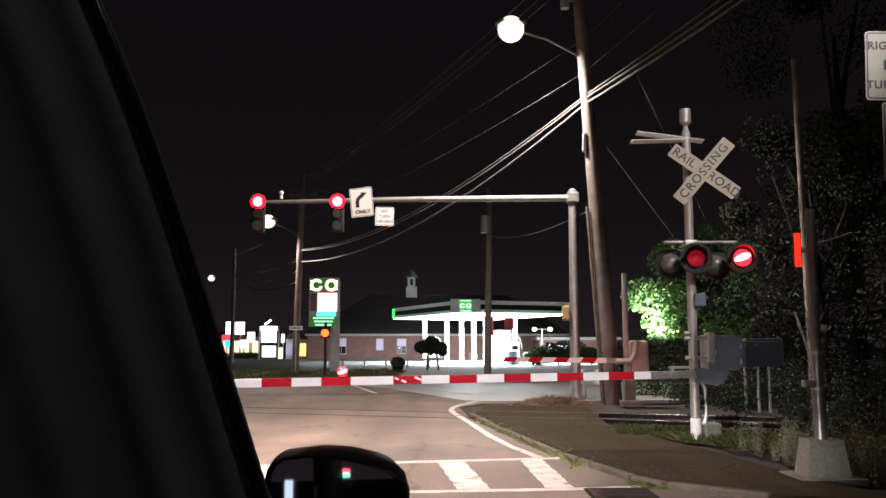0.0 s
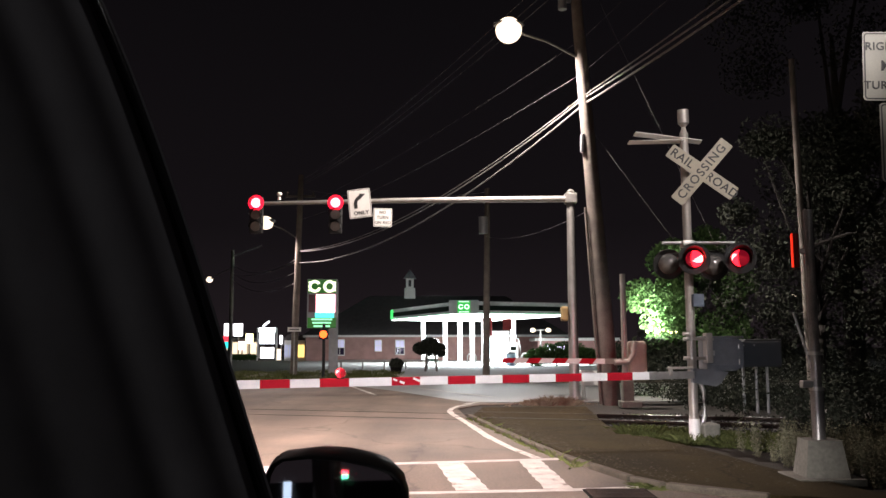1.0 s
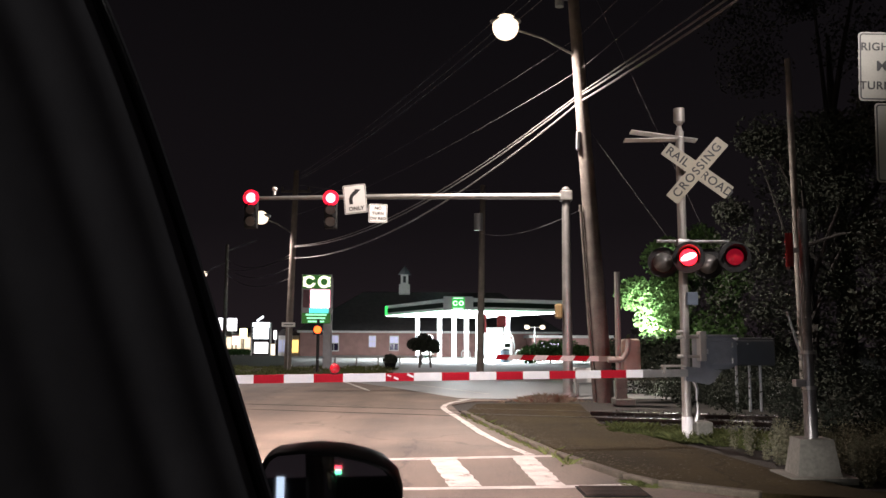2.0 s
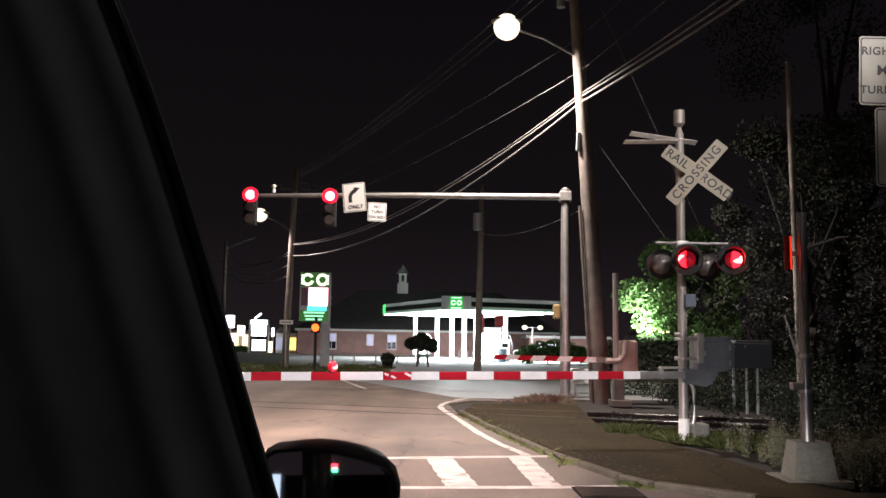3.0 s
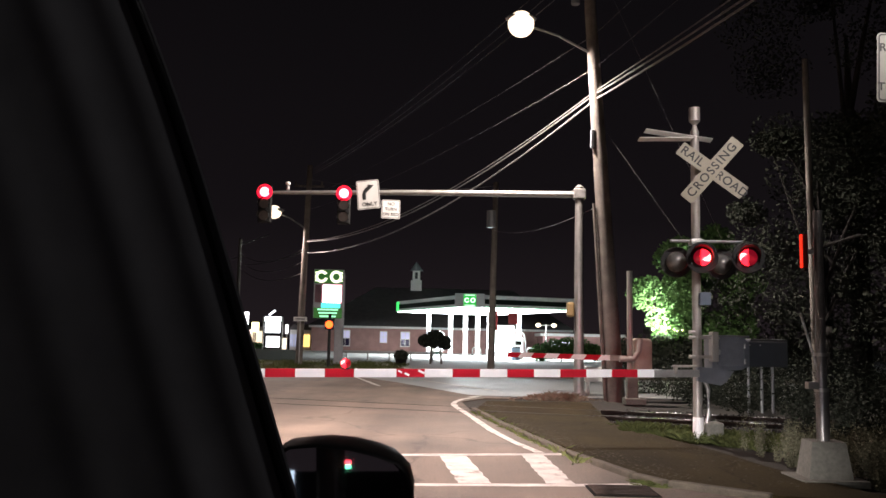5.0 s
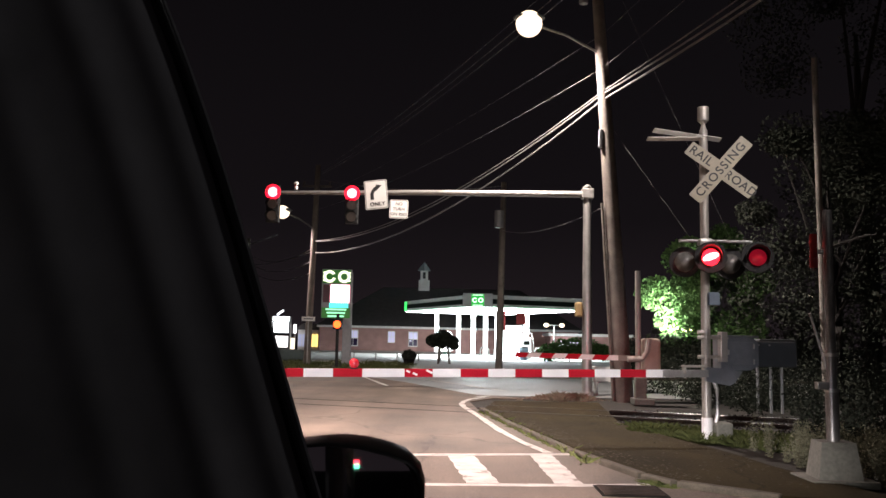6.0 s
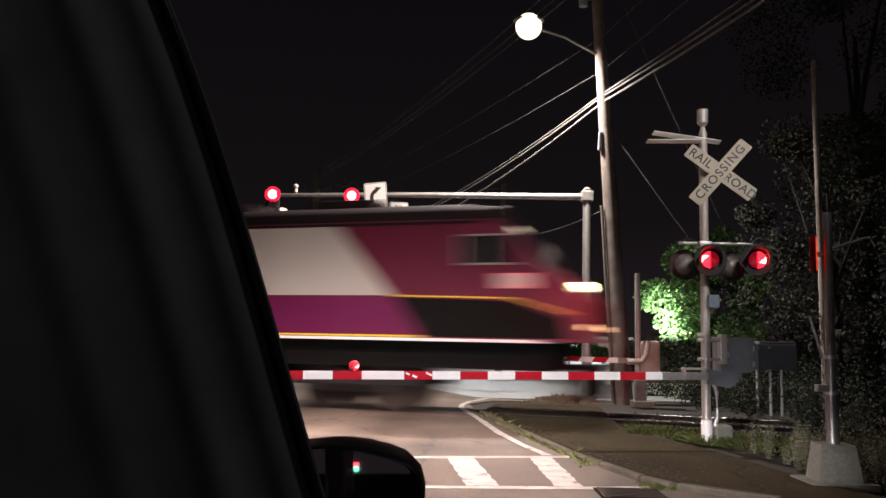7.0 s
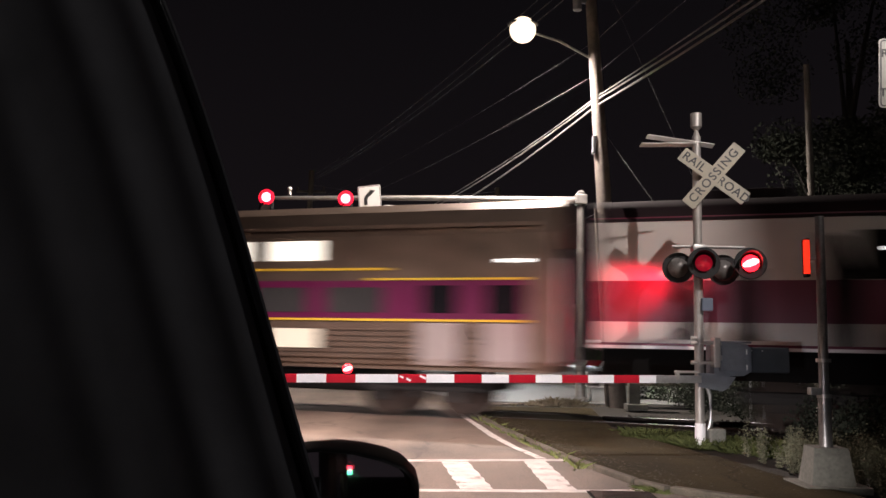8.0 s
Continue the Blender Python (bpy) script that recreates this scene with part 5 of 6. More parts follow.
def leaves(name, centres, radii, count, size, material, parent, squash=0.8):
    """Many small pointed leaves scattered through clumps."""
    which = rng.integers(0, len(centres), count)
    d = rng.normal(size=(count, 3))
    d /= np.linalg.norm(d, axis=1)[:, None]
    rr = rng.random(count) ** 0.45
    p = np.array(centres)[which] + d * (np.array(radii)[which] * rr)[:, None] * np.array((1, 1, squash))
    a = rng.normal(size=(count, 3))
    a /= np.linalg.norm(a, axis=1)[:, None]
    b = np.cross(a, rng.normal(size=(count, 3)))
    b /= np.linalg.norm(b, axis=1)[:, None]
    s = size * (0.6 + 0.8 * rng.random(count))[:, None]
    v = np.stack((p - a * s, p + b * s * 0.5, p + a * s, p - b * s * 0.5), 1).reshape(-1, 3)
    me = bpy.data.meshes.new(name)
    me.from_pydata(v.tolist(), [], [(4 * k, 4 * k + 1, 4 * k + 2, 4 * k + 3) for k in range(count)])
    me.materials.append(material)
    ob = new(name, me)
    ob.parent = parent
    return ob


def tree(x, y, h, spread, n, label, material=LEAF, size=0.12, low=0.25, name="tree", category="tree", clumps=26):
    t = thing(name, Matrix.Translation((x, y, 0)), label, category, "trees" if name == "tree" else "")
    bm = bm_new()
    top = Vector((random.uniform(-0.4, 0.4), random.uniform(-0.4, 0.4), h * 0.8))
    bm_tube(bm, [(0, 0, -0.05), top * 0.35 + Vector((0.1, 0, 0)), top * 0.7, top], [h * 0.025, h * 0.02, h * 0.012, h * 0.004], 9)
    cs, rs = [], []
    for k in range(clumps):
        a, z = random.uniform(0, 6.28), random.uniform(low, 1.0)
        reach = spread * (0.35 + 0.65 * random.random()) * (1.0 - 0.55 * abs(z - 0.55) / 0.5)
        c = Vector((math.cos(a) * reach, math.sin(a) * reach, z * h))
        cs.append(tuple(c))
        rs.append(spread * random.uniform(0.18, 0.42))
        if k % 2 == 0:
            root = top * (0.3 + 0.6 * random.random())
            bm_tube(bm, [root, root.lerp(c, 0.5) + Vector((0, 0, 0.15)), c], [h * 0.008, h * 0.005, h * 0.002], 6)
    part("trunk", bm, BARK, t, smooth=True)
    leaves("crown", cs, rs, n, size, material, t)
    return t


random.seed(11)
for x, y, h, sp, n in ((9.4, 21.5, 7.2, 2.6, 17000), (11.5, 24, 13.0, 4.2, 30000), (15.5, 22, 15.0, 4.8, 30000), (8.4, 12.8, 4.6, 1.9, 17000), (9.6, 15.6, 6.0, 2.3, 17000), (12.5, 17.2, 12.0, 3.6, 22000), (7.6, 10.2, 2.8, 1.4, 12000), (19, 27, 14, 5, 16000), (17, 36, 11, 4.5, 12000)):
    tree(x, y, h, sp, n, "dark leafy tree beside the railway at night", size=0.055, low=0.12)
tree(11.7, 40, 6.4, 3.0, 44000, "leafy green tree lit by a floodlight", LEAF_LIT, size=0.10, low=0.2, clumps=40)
lamp("flood_light_lamp", "SPOT", look((8.9, 38.1, 2.25), (10.7, 40.2, 3.9)), 3300, (0.92, 1.0, 0.86), 0.2, 120, 0.8)
q = thing("flood_light", Matrix.Translation((8.75, 37.92, 0)), "small floodlight on a stake beside the tree", "lamp")
part("body", bm_box(bm_new(), (0.35, 0.2, 0.3), pose(0, 0, 2.1, 35, 0, -40), 0.03), BLACK, q)
part("stake", bm_cyl(bm_new(), 0.03, 0.03, (0, 0, 0), (0, 0, 2.0), 8), BLACK, q)
for k in range(9):
    q = thing("string_bulb", Matrix.Translation((8.95 + 0.19 * k + random.uniform(-0.05, 0.05), 38.5, 2.1 + random.uniform(0, 0.22))), "small warm bulb of a light string in the hedge", "lamp", "string bulbs")
    part("bulb", bm_ball(bm_new(), 0.05, (0, 0, 0), u=10, v=6), glow("bulb_glow", (1.0, 0.85, 0.35), 9.0), q)
q = thing("hedge", Matrix.Translation((10.5, 38.8, 0)), "dark clipped hedge behind the track", "hedge")
leaves("crown", [(-2.6 + 0.5 * k, 0, 1.0) for k in range(16)], [0.75] * 16, 6000, 0.12, LEAF, q, 1.3)
part("trunk", bm_tube(bm_new(), [(0, 0, 0), (0, 0, 1.2)], 0.08), WOOD, q)
# topiary and bush by the forecourt
q = thing("topiary_tree", Matrix.Translation((-0.95, 52, 0)), "dark round clipped tree on two slim stems", "tree")
for x in (-0.25, 0.45):
    part("stem", bm_tube(bm_new(), [(x, 0, 0), (x * 0.8, 0, 0.9), (x * 0.5, 0, 1.6)], 0.07), WOOD, q)
leaves("crown", [(-0.5, 0, 1.45), (0.0, 0, 1.75), (0.5, 0, 1.45), (0.1, 0, 1.4), (0.7, 0, 1.15)], [0.55, 0.55, 0.5, 0.6, 0.3], 7000, 0.08, LEAF, q, 0.7)
q = thing("potted_bush", Matrix.Translation((-2.75, 48, 0)), "small round bush in a dark pot", "bush")
part("pot", bm_cyl(bm_new(), 0.25, 0.34, (0, 0, 0), (0, 0, 0.4), 16), UNDER, q)
leaves("crown", [(0, 0, 0.6)], [0.42], 1500, 0.06, LEAF, q)
q = thing("hedge", Matrix.Translation((-23.3, 98.6, 0)), "low yellow-green hedge below the lit signs", "hedge")
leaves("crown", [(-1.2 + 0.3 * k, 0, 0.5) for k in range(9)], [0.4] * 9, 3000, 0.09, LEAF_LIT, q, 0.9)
part("trunk", bm_tube(bm_new(), [(0, 0, 0), (0, 0, 0.5)], 0.05), WOOD, q)
q = thing("shrub", Matrix.Translation((8.6, 66, 0)), "pale green shrub beside the forecourt", "bush")
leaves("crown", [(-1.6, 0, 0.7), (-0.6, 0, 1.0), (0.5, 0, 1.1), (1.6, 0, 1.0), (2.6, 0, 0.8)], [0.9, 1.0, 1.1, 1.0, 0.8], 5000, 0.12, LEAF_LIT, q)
part("trunk", bm_tube(bm_new(), [(0, 0, 0), (0, 0, 0.9)], 0.06), WOOD, q)


def tufts(name, spots, material, label, h=0.22, n=26):
    """Clumps of thin blades standing on the ground."""
    v, f = [], []
    for x, y, r, k in spots:
        for _ in range(int(n * k)):
            a, d = rng.random() * 6.28, r * rng.random() ** 0.6
            bx, by = x + d * math.cos(a), y + d * math.sin(a)
            hh, w, lean = h * k * (0.4 + rng.random()), 0.0025 + 0.0035 * rng.random(), rng.normal(size=2) * 0.07
            q = rng.random() * 3.14
            i = len(v)
            v += [(bx - w * math.cos(q), by - w * math.sin(q), -0.03), (bx + w * math.cos(q), by + w * math.sin(q), -0.03), (bx + lean[0] * 0.5, by + lean[1] * 0.5, hh * 0.6), (bx + lean[0] * 1.4, by + lean[1] * 1.4, hh)]
            f += [(i, i + 1, i + 2), (i + 1, i + 3, i + 2)]
    me = bpy.data.meshes.new(name)
    me.from_pydata(v, [], f)
    me.materials.append(material)
    tagged(new(name, me), label, "grass", "", "stuff")


random.seed(5)
spots = []
for k in range(120):
    u = random.random()
    spots.append((3.0 + 2.6 * u + random.uniform(-0.1, 0.5), 14.6 - 2.2 * u + random.uniform(-0.7, 0.7), 0.16, random.uniform(0.5, 1.1)))
tufts("grass", spots, GRASS, "short rough green grass round the signal mast", 0.13, 110)


def weeds(name, clumps, count, size, material, label):
    ob = leaves(name, [c[:3] for c in clumps], [c[3] for c in clumps], count, size, material, None, 1.5)
    tagged(ob, label, "weeds", "", "stuff")


cl = []
for k in range(150):
    x, y = random.uniform(4.25, 7.2), random.uniform(10.7, 13.0)
    h = random.uniform(0.10, 0.34)
    cl += [(x, y, h * f, 0.05 + 0.07 * f) for f in (0.15, 0.5, 0.95)]
weeds("weeds", cl, 42000, 0.016, WEED, "tall dry flowering weeds between mast and flasher post")
cl = []
for k in range(26):
    x, y = random.uniform(4.55, 5.5), random.uniform(9.2, 9.95)
    h = random.uniform(0.15, 0.4)
    cl += [(x, y, h * f, 0.05 + 0.06 * f) for f in (0.15, 0.5, 0.95)]
weeds("weeds", cl, 9000, 0.016, WEED, "pale weeds beside the concrete foundation")
cl = []
for k in range(240):
    x, y = random.uniform(6.0, 16), random.uniform(18.9, 27)
    h = random.uniform(0.2, 1.1)
    cl += [(x, y, h * f, 0.2 + 0.25 * f) for f in (0.1, 0.5, 0.9)]
weeds("brush", cl, 70000, 0.036, LEAF, "dark low brush beyond the railway track")
cl = [(random.uniform(5.4, 14), random.uniform(12.6, 14.2), random.uniform(0.1, 0.5), 0.28) for _ in range(110)]
weeds("brush", cl, 16000, 0.035, LEAF, "dark low brush on the near side of the track")
# leaf litter and grit on the sidewalk and along the kerb
lit_v, lit_f = [], []
for k in range(1500):
    if k % 3:
        y = rng.uniform(9.2, 20)
        x = np.interp(y, (9.2, 11.74, 15.06, 20), (2.3, 1.62, 1.1, 0.75)) + abs(rng.normal()) * 0.25
    else:
        y = rng.uniform(8.9, 20)
        x = np.interp(y, (8.9, 11.74, 15.8, 20), (4.1, 3.6, 2.95, 3.3)) - abs(rng.normal()) * 0.5
    s, a = rng.uniform(0.008, 0.028), rng.uniform(0, 6.28)
    i = len(lit_v)
    for q in range(4):
        lit_v.append((x + s * math.cos(a + 1.57 * q) * (1 if q % 2 else 0.6), y + s * math.sin(a + 1.57 * q) * (1 if q % 2 else 0.6), 0.060 + rng.uniform(0, 0.012)))
    lit_f.append((i, i + 1, i + 2, i + 3))
me = bpy.data.meshes.new("leaf_litter")
me.from_pydata(lit_v, [], lit_f)
me.materials.append(mat("dead_leaves", (0.058, 0.045, 0.028), 0.9, vary=0.5, scale=9))
tagged(new("leaf_litter", me), "scattered dead leaves and grit on the sidewalk", "litter", "", "stuff")
spots = []
for k in range(60):
    u = random.gauss(0, 0.42)
    spots.append((2.85 + u, 22.6 + random.gauss(0, 0.22), 0.2, max(0.25, 1.25 * math.exp(-u * u * 1.6) * random.uniform(0.6, 1.1))))
tufts("grass", spots, mat("dry_grass", (0.30, 0.265, 0.19), 0.9, vary=0.4, spec=0.1), "dry straw-coloured grass at the street corner", 0.12, 45)
# thin fringe of grass between kerb stones and sidewalk
spots = []
for k in range(260):
    y = random.uniform(10.6, 18.2)
    x = float(np.interp(y, (9.6, 11.74, 15.06, 18.3), (2.06, 1.52, 0.97, 0.52))) + 0.12 + abs(random.gauss(0, 0.10))
    spots.append((x, y, 0.10, random.uniform(0.25, 0.8)))
spots += [(2.15 + random.gauss(0, 0.06), 9.25 + random.gauss(0, 0.08), 0.06, random.uniform(0.3, 0.6)) for _ in range(12)]
tufts("grass", spots, GRASS, "thin patchy grass creeping over the sidewalk edge", 0.055, 60)
spots = [(0.62 + 0.235 * k * 0.2 + random.uniform(-0.04, 0.04), 17.4 - 0.2 * k * 1.6, 0.06, random.uniform(0.3, 0.6)) for k in range(22)]
tufts("grass", spots, GRASS, "small weeds growing along the kerb joint", 0.16, 20)
spots = [(random.uniform(-22, -2.6), 37.6 + 14 * random.random() ** 1.5, 0.5, random.uniform(0.4, 1.0)) for _ in range(420)]
tufts("grass", spots, GRASS, "uneven green grass of the lawn strip", 0.22, 60)


# ---- flasher post, lane sign and cabinets beside the sidewalk ----
DULL_STEEL = mat("dull_steel", (0.25, 0.245, 0.24), 0.36, 0.75, vary=0.25, scale=7)
post = thing("flasher_post", Matrix.Translation((4.13, 9.55, 0)), "silver signal post on tapered concrete base with red flasher", "railway signal")
bm = bm_new()
bm_prism(bm, rounded(0.72, 0.66, 0.04), 0.07)
part("footing", bm, CONCRETE, post)
bm = bm_new()
bm_cyl(bm, 0.325, 0.25, (0, 0, 0.07), (0, 0, 0.46), 4)
bmesh.ops.rotate(bm, verts=bm.verts, cent=(0, 0, 0), matrix=Matrix.Rotation(radians(40), 3, "Z"))
part("base", bm, CONCRETE, post, "tapered concrete base")
bm = bm_new()
bm_cyl(bm, 0.07, 0.07, (0, 0, 0.45), (0, 0, 1.02), 20)
part("sleeve", bm, DULL_STEEL, post, smooth=True)
for z in (0.99, 1.38):
    part("collar", bm_cyl(bm_new(), 0.08, 0.08, (0, 0, z), (0, 0, z + 0.04), 20), STEEL, post, smooth=True)
bm = bm_new()
bm_cyl(bm, 0.054, 0.05, (0, 0, 0.9), (0, 0, 3.02), 20)
part("post", bm, DULL_STEEL, post, smooth=True)
bm = bm_new()
bm_box(bm, (0.12, 0.1, 0.08), pose(-0.12, -0.02, 1.06), 0.01)
part("bracket", bm, STEEL, post)
part("lamp_housing", bm_box(bm_new(), (0.05, 0.10, 0.44), pose(-0.135, 0.05, 2.55), 0.01), BLACK, post)
# cylinder sized to fit the camera's edge-on view of a round flasher
strip_lamp = part("lamp", bm_cyl(bm_new(), 0.042, 0.042, (0, 0, -0.19), (0, 0, 0.19), 24), mat("red_lens_dark", (0.16, 0.012, 0.010), 0.25, vary=0.1), post, "red cylinder standing in for a flasher seen edge-on", smooth=True, m=Matrix.Translation((-0.175, -0.03, 2.55)))
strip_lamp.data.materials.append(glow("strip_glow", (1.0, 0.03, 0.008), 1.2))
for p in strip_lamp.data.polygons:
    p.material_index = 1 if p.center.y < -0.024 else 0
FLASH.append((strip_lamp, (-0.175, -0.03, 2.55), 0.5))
bm = bm_new()
bm_box(bm, (0.16, 0.05, 0.05), pose(-0.06, 0.02, 2.55))
part("bracket", bm, STEEL, post)

# sign white darkened in colour for the low light on these plates
DIM_WHITE = mat("dim_sign_white", (0.30, 0.295, 0.25), 0.5, vary=0.12, scale=4)
lane = thing("lane_sign", Matrix.Translation((5.04, 9.0, 0)), "white lane sign above a second plate on a post", "sign")
part("post", bm_box(bm_new(), (0.06, 0.05, 4.9), pose(0, 0.05, 2.45)), STEEL, lane)
road_sign(lane, pose(-0.045, 0, 4.52, 0, 2, -4), 0.80, 0.78, [("RIGHT LANE", 0, 0.22, 0.125), ("MUST", 0, 0, 0.16), ("TURN RIGHT", 0, -0.22, 0.125)], name="upper_plate", face=DIM_WHITE)
lowp = road_sign(lane, pose(0.06, 0, 3.67, 0, 1, -4), 0.72, 0.88, [], name="lower_plate", face=DIM_WHITE)
for z, w in ((0.26, 0.4), (0.08, 0.5), (-0.12, 0.45), (-0.3, 0.3)):
    part("text_bar", bm_box(bm_new(), (w, 0.006, 0.09), pose(0.06, -0.008, 3.67 + z)), SIGN_K, lowp)

# dark relay cabinet frame behind the mast and a leaning stay
q = thing("relay_cabinet", Matrix.Translation((7.25, 19.7, 0)), "dark steel relay cabinet on pipe legs by the track", "cabinet")
part("body", bm_box(bm_new(), (0.85, 0.5, 0.55), pose(0, 0, 1.38), 0.03), mat("dark_enamel", (0.05, 0.055, 0.06), 0.6), q)
for x in (-0.4, -0.1, 0.15):
    part("leg", bm_cyl(bm_new(), 0.032, 0.032, (x, 0, -0.03), (x, 0, 1.1), 10), GREY, q)
q = thing("guy_stay", Matrix.Translation((6.6, 15.5, 0)), "pale leaning stay rod beside the track", "pole")
part("rod", bm_tube(bm_new(), [(0.35, 0, -0.03), (-0.25, 0, 2.1)], 0.025), STEEL, q)
q = thing("storm_drain", Matrix.Translation((1.75, 8.75, 0)), "iron storm drain grate at the kerb", "drain")
for k in range(7):
    part("bar", bm_box(bm_new(), (0.6, 0.03, 0.02), pose(0, -0.24 + 0.08 * k, 0.012)), RUST, q)
part("frame", bm_box(bm_new(), (0.66, 0.62, 0.012), pose(0, 0, 0.002)), UNDER, q)


# ---- the car from which the crossing is seen ----
CAR = Matrix.Rotation(radians(14), 4, "Z")    # y forward, x to the car's right; the eye is above its origin
TRIM_K = mat("grey_trim", (0.25, 0.25, 0.27), 0.38, vary=0.2, scale=14, spec=0.6)
SEAL = mat("rubber_seal", (0.012, 0.012, 0.013), 0.12, vary=0.1, scale=20, spec=0.6)
PAINT_K = mat("dark_car_paint", (0.02, 0.02, 0.024), 0.25, vary=0.1, coat=0.6)
car = thing("car", CAR, "dark car waiting at the crossing with black pillar and mirror", "car")
bm = bm_new()
bm_box(bm, (0.10, 3.6, 0.62), pose(0.10, 0.1, 0.66), 0.04), bm_box(bm, (0.10, 3.6, 0.62), pose(-1.75, 0.1, 0.66), 0.04), bm_box(bm, (1.9, 1.1, 0.5), pose(-0.82, 1.45, 0.62), 0.10), bm_box(bm, (1.9, 0.7, 0.6), pose(-0.82, -2.0, 0.68), 0.10), bm_box(bm, (1.8, 3.4, 0.08), pose(-0.82, 0, 0.34))
part("body", bm, PAINT_K, car)
bm = bm_new()
bm_box(bm, (1.5, 2.0, 0.05), pose(-0.82, -0.95, 1.78), 0.02)
part("roof", bm, PAINT_K, car)
for x, y, lean in ((-1.62, -1.75, 0.12), (-0.02, -1.75, 0.12), (-1.62, 0.15, -0.45), (-1.66, -0.8, 0.0), (0.0, -0.8, 0.0)):
    part("roof_post", bm_tube(bm_new(), [(x, y - lean, 0.95), (x + (0.04 if x < -1 else -0.04), y, 1.78)], 0.035), PAINT_K, car)
for x in (-1.25, -0.45):
    seat = part("seat", bm_box(bm_new(), (0.5, 0.5, 0.16), pose(x, -0.75, 0.62), 0.05), TRIM_K, car)
    part("backrest", bm_box(bm_new(), (0.48, 0.14, 0.62), pose(x, -1.05, 0.98, -12, 0, 0), 0.05), TRIM_K, seat)
for x in (-1.68, 0.04):
    for y in (1.35, -1.5):
        w = part("wheel", bm_cyl(bm_new(), 0.34, 0.34, (x - 0.1, y, 0.34), (x + 0.1, y, 0.34), 28), RUBBER, car, smooth=True)
        part("rim", bm_cyl(bm_new(), 0.22, 0.22, (x - 0.11, y, 0.34), (x + 0.11, y, 0.34), 20), ALU, w)
for x in (-1.5, -0.15):
    part("headlight", bm_box(bm_new(), (0.32, 0.08, 0.14), pose(x, 1.99, 0.72), 0.02), mat("headlight_glass", (0.6, 0.6, 0.6), 0.15, vary=0), car)


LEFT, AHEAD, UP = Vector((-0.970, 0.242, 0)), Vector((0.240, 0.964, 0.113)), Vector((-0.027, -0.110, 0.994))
# the pillar: a broad moulded trim, its curve and edge shaped to fit the camera's view
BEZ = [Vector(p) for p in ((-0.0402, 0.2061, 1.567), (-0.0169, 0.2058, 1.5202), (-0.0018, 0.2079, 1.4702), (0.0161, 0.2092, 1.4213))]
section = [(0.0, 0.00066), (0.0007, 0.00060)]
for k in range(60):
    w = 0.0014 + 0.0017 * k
    # three low beads put in to draw streaks of light down the pillar
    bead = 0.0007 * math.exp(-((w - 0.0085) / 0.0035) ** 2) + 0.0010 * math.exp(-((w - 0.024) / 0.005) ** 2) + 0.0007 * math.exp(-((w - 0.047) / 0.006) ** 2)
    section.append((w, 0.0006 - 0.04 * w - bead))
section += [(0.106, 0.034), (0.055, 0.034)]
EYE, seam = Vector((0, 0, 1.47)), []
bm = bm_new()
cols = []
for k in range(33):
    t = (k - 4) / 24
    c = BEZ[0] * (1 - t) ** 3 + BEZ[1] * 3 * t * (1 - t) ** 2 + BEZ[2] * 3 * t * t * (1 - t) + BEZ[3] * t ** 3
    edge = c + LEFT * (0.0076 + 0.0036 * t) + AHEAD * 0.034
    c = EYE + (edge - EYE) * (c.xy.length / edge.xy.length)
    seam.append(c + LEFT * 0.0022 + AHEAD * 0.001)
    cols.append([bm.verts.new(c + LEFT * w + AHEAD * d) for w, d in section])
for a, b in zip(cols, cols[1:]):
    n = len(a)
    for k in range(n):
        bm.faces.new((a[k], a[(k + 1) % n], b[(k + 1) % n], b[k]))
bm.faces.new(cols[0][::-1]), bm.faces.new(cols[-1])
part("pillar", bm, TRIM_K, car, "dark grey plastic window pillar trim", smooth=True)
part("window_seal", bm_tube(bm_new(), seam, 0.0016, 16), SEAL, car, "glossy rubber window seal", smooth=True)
# door mirror, its outline drawn to fit the camera's view
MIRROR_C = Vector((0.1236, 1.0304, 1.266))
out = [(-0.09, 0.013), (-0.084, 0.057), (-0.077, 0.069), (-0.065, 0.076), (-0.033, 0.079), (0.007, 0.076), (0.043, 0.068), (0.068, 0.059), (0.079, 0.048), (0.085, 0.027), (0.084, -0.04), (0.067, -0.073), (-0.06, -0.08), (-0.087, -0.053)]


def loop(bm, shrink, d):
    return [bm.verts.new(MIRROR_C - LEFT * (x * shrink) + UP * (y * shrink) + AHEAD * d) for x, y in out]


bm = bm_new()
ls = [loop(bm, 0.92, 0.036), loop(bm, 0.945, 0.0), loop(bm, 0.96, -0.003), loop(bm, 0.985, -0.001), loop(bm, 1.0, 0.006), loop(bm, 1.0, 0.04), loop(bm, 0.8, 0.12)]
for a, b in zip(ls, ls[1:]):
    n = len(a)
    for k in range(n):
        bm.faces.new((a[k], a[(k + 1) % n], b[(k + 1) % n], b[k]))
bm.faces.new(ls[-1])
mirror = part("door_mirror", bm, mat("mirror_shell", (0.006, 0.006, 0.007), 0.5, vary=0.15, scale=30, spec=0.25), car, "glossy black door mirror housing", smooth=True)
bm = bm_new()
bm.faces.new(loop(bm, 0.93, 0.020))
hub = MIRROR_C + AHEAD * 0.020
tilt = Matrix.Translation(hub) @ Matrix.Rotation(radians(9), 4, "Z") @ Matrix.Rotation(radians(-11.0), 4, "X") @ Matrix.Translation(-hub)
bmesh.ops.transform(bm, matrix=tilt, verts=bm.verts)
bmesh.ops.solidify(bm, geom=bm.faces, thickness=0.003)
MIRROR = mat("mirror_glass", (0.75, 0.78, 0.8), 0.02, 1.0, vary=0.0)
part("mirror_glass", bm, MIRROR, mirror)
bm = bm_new()
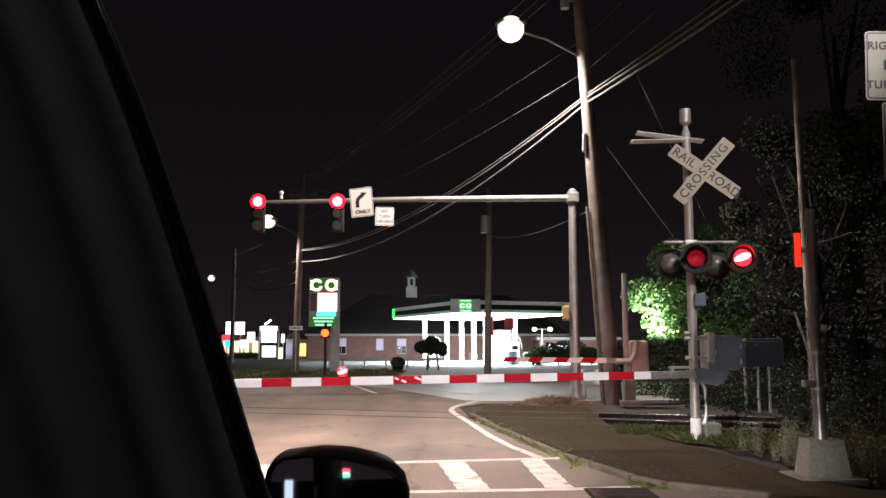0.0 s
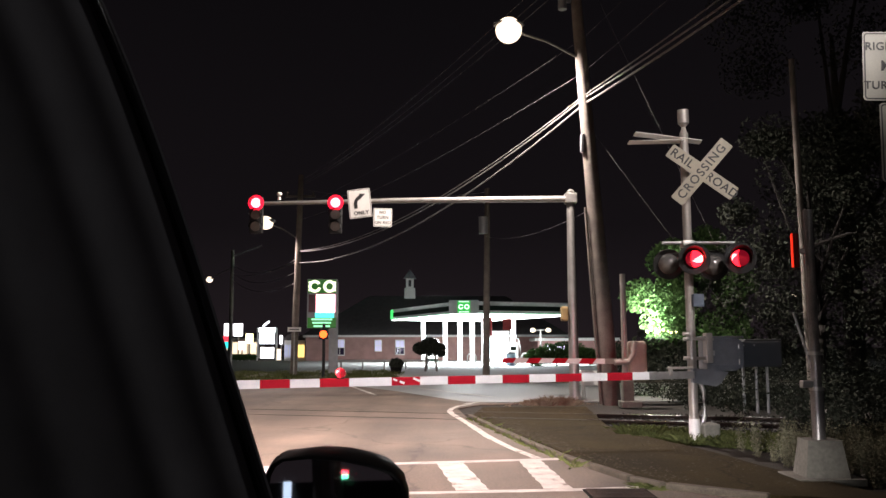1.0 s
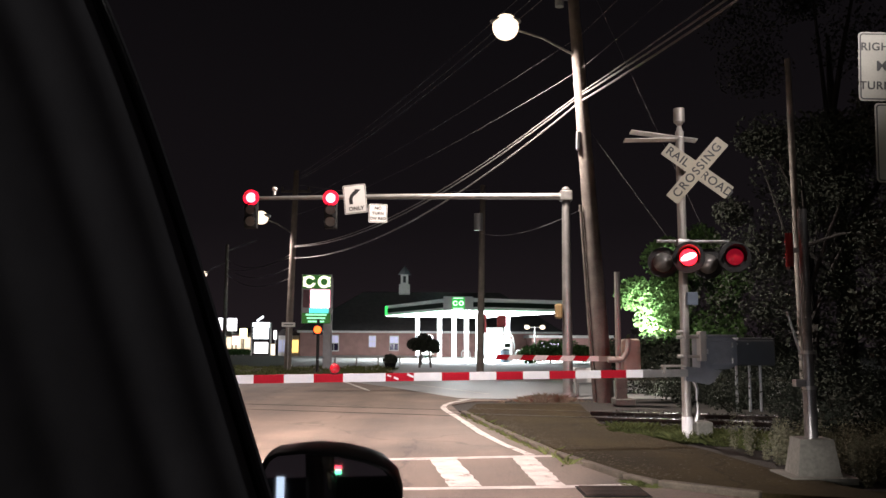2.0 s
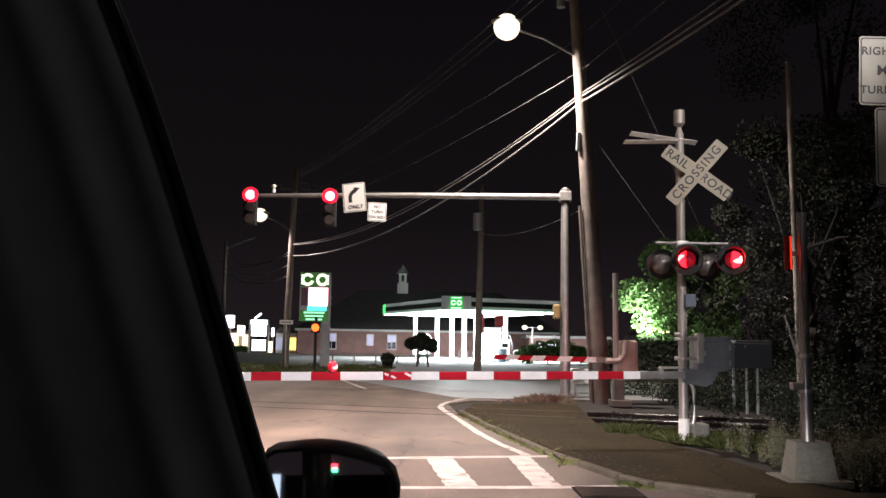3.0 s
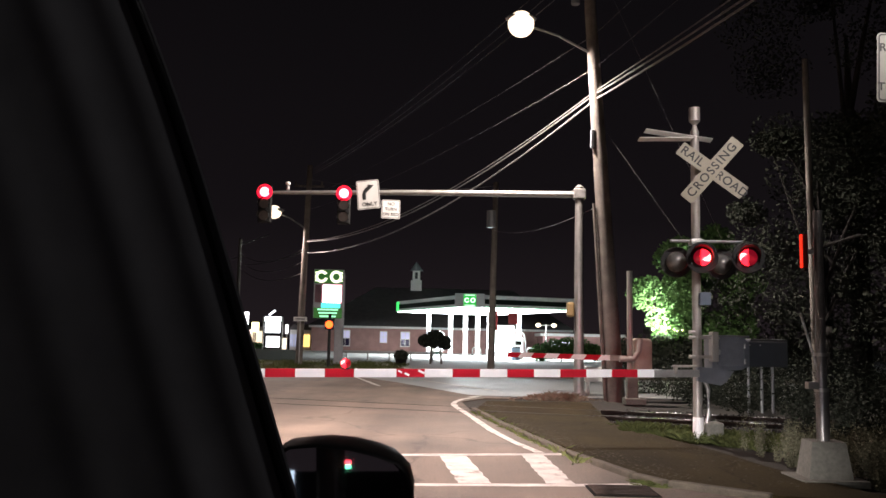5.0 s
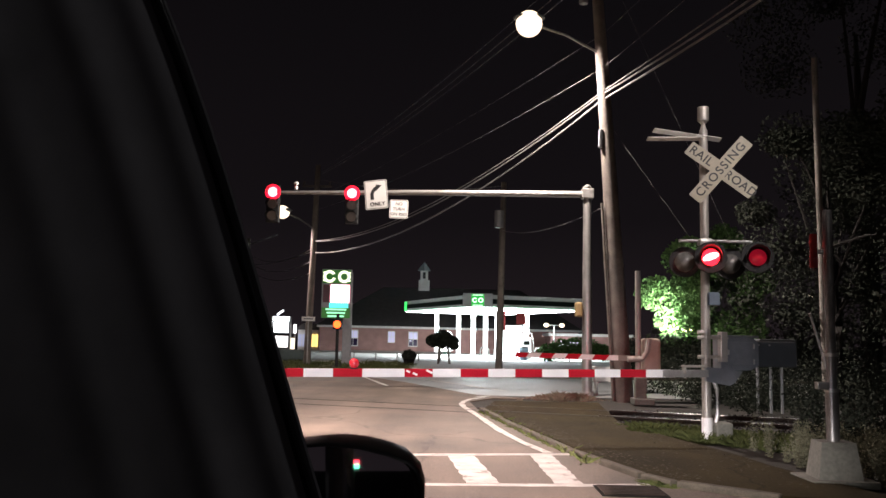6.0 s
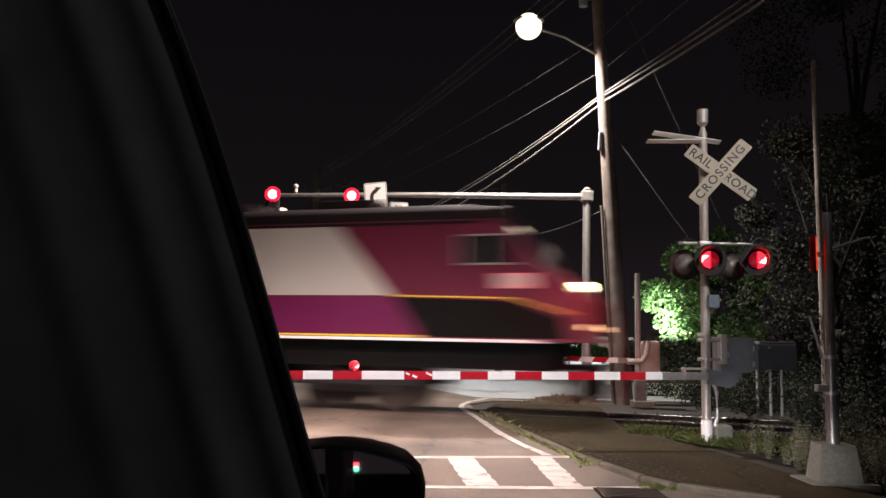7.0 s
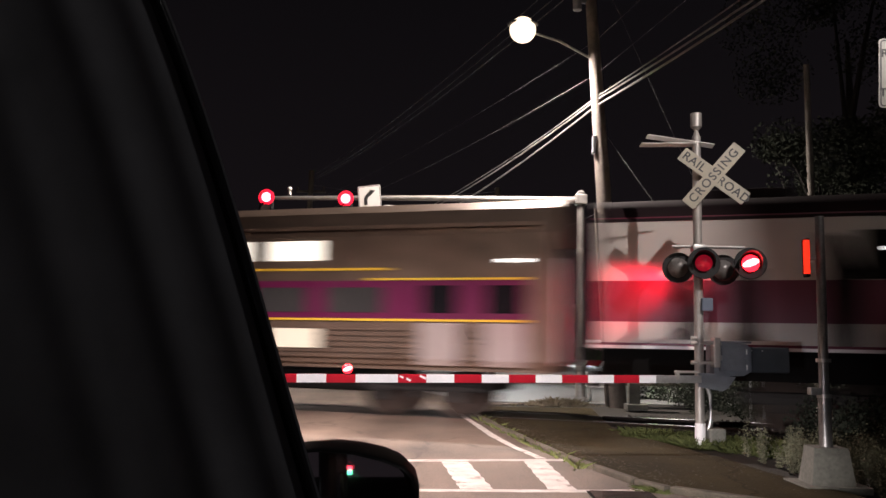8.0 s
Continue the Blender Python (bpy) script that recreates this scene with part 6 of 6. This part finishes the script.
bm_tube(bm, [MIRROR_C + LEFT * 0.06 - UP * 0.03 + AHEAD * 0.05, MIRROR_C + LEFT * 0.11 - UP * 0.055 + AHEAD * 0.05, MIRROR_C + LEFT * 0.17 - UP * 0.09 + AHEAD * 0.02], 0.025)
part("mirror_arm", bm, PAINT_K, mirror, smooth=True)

# unseen glowing panels added behind the car to make the mirror's reflections
q = thing("roadside_sign", Matrix.Translation((3.5, -17.0, 0)), "unseen red over green glowing panel for the mirror's reflection", "sign", "roadside signs")
part("post", bm_cyl(bm_new(), 0.03, 0.03, (0, -0.1, 0), (0, -0.1, 1.5), 10), BLACK, q)
part("red_panel", bm_box(bm_new(), (0.21, 0.06, 0.08), pose(0, 0, 1.42), 0.01), glow("mirror_red", (1.0, 0.05, 0.08), 5.0), q)
part("green_panel", bm_box(bm_new(), (0.21, 0.06, 0.09), pose(0, 0, 1.33), 0.01), glow("mirror_green", (0.15, 1.0, 0.5), 4.0), q)
q = thing("roadside_sign", Matrix.Translation((2.28, -17.0, 0)), "unseen blue-white glowing panel for a pale streak in the mirror", "sign", "roadside signs")
part("panel", bm_box(bm_new(), (0.17, 0.08, 1.25), pose(0, 0, 0.63), 0.02), glow("mirror_white", (0.75, 0.88, 1.0), 1.1), q)
q = thing("yard_lamp", Matrix.Translation((24.7, 60, 0)), "small white lamp on a post behind the trees", "lamp")
part("post", bm_cyl(bm_new(), 0.05, 0.04, (0, 0, 0), (0, 0, 5.0), 8), STEEL, q)
part("globe", bm_ball(bm_new(), 0.13, (0, 0, 5.1), u=12, v=8), LAMP_GLOW, q, smooth=True)


# ---- movement ----
def motions():
    run = [(0.0, -148.0), (2.0, -107.0), (4.0, -66.0), (6.0, -25.2), (6.5, -15.0), (6.8, -8.75), (6.9, -5.95), (7.0, -3.2), (7.1, -1.4), (7.2, 0.5), (7.4, 4.7), (7.6, 8.87), (7.8, 13.1), (7.9, 15.0), (8.0, 16.9)]
    turn = Matrix.Rotation(radians(TRACK_TURN), 4, "Z")
    walk(LOCO, [(t, Matrix.Translation(on_track(s, 0, 0.03)) @ turn) for t, s in run])
    walk(COACH, [(t, Matrix.Translation(on_track(s - LOCO_L - 0.55, 0, 0.03)) @ turn) for t, s in run])
    # in place of flashing, the half-bright lamps turn once in 1.325 s, the two of a pair half a turn apart
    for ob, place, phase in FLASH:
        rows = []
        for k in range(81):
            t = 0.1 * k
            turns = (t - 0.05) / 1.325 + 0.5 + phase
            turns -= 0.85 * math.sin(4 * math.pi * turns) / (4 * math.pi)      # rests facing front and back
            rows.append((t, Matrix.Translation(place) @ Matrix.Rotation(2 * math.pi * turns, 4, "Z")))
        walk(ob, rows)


motions()
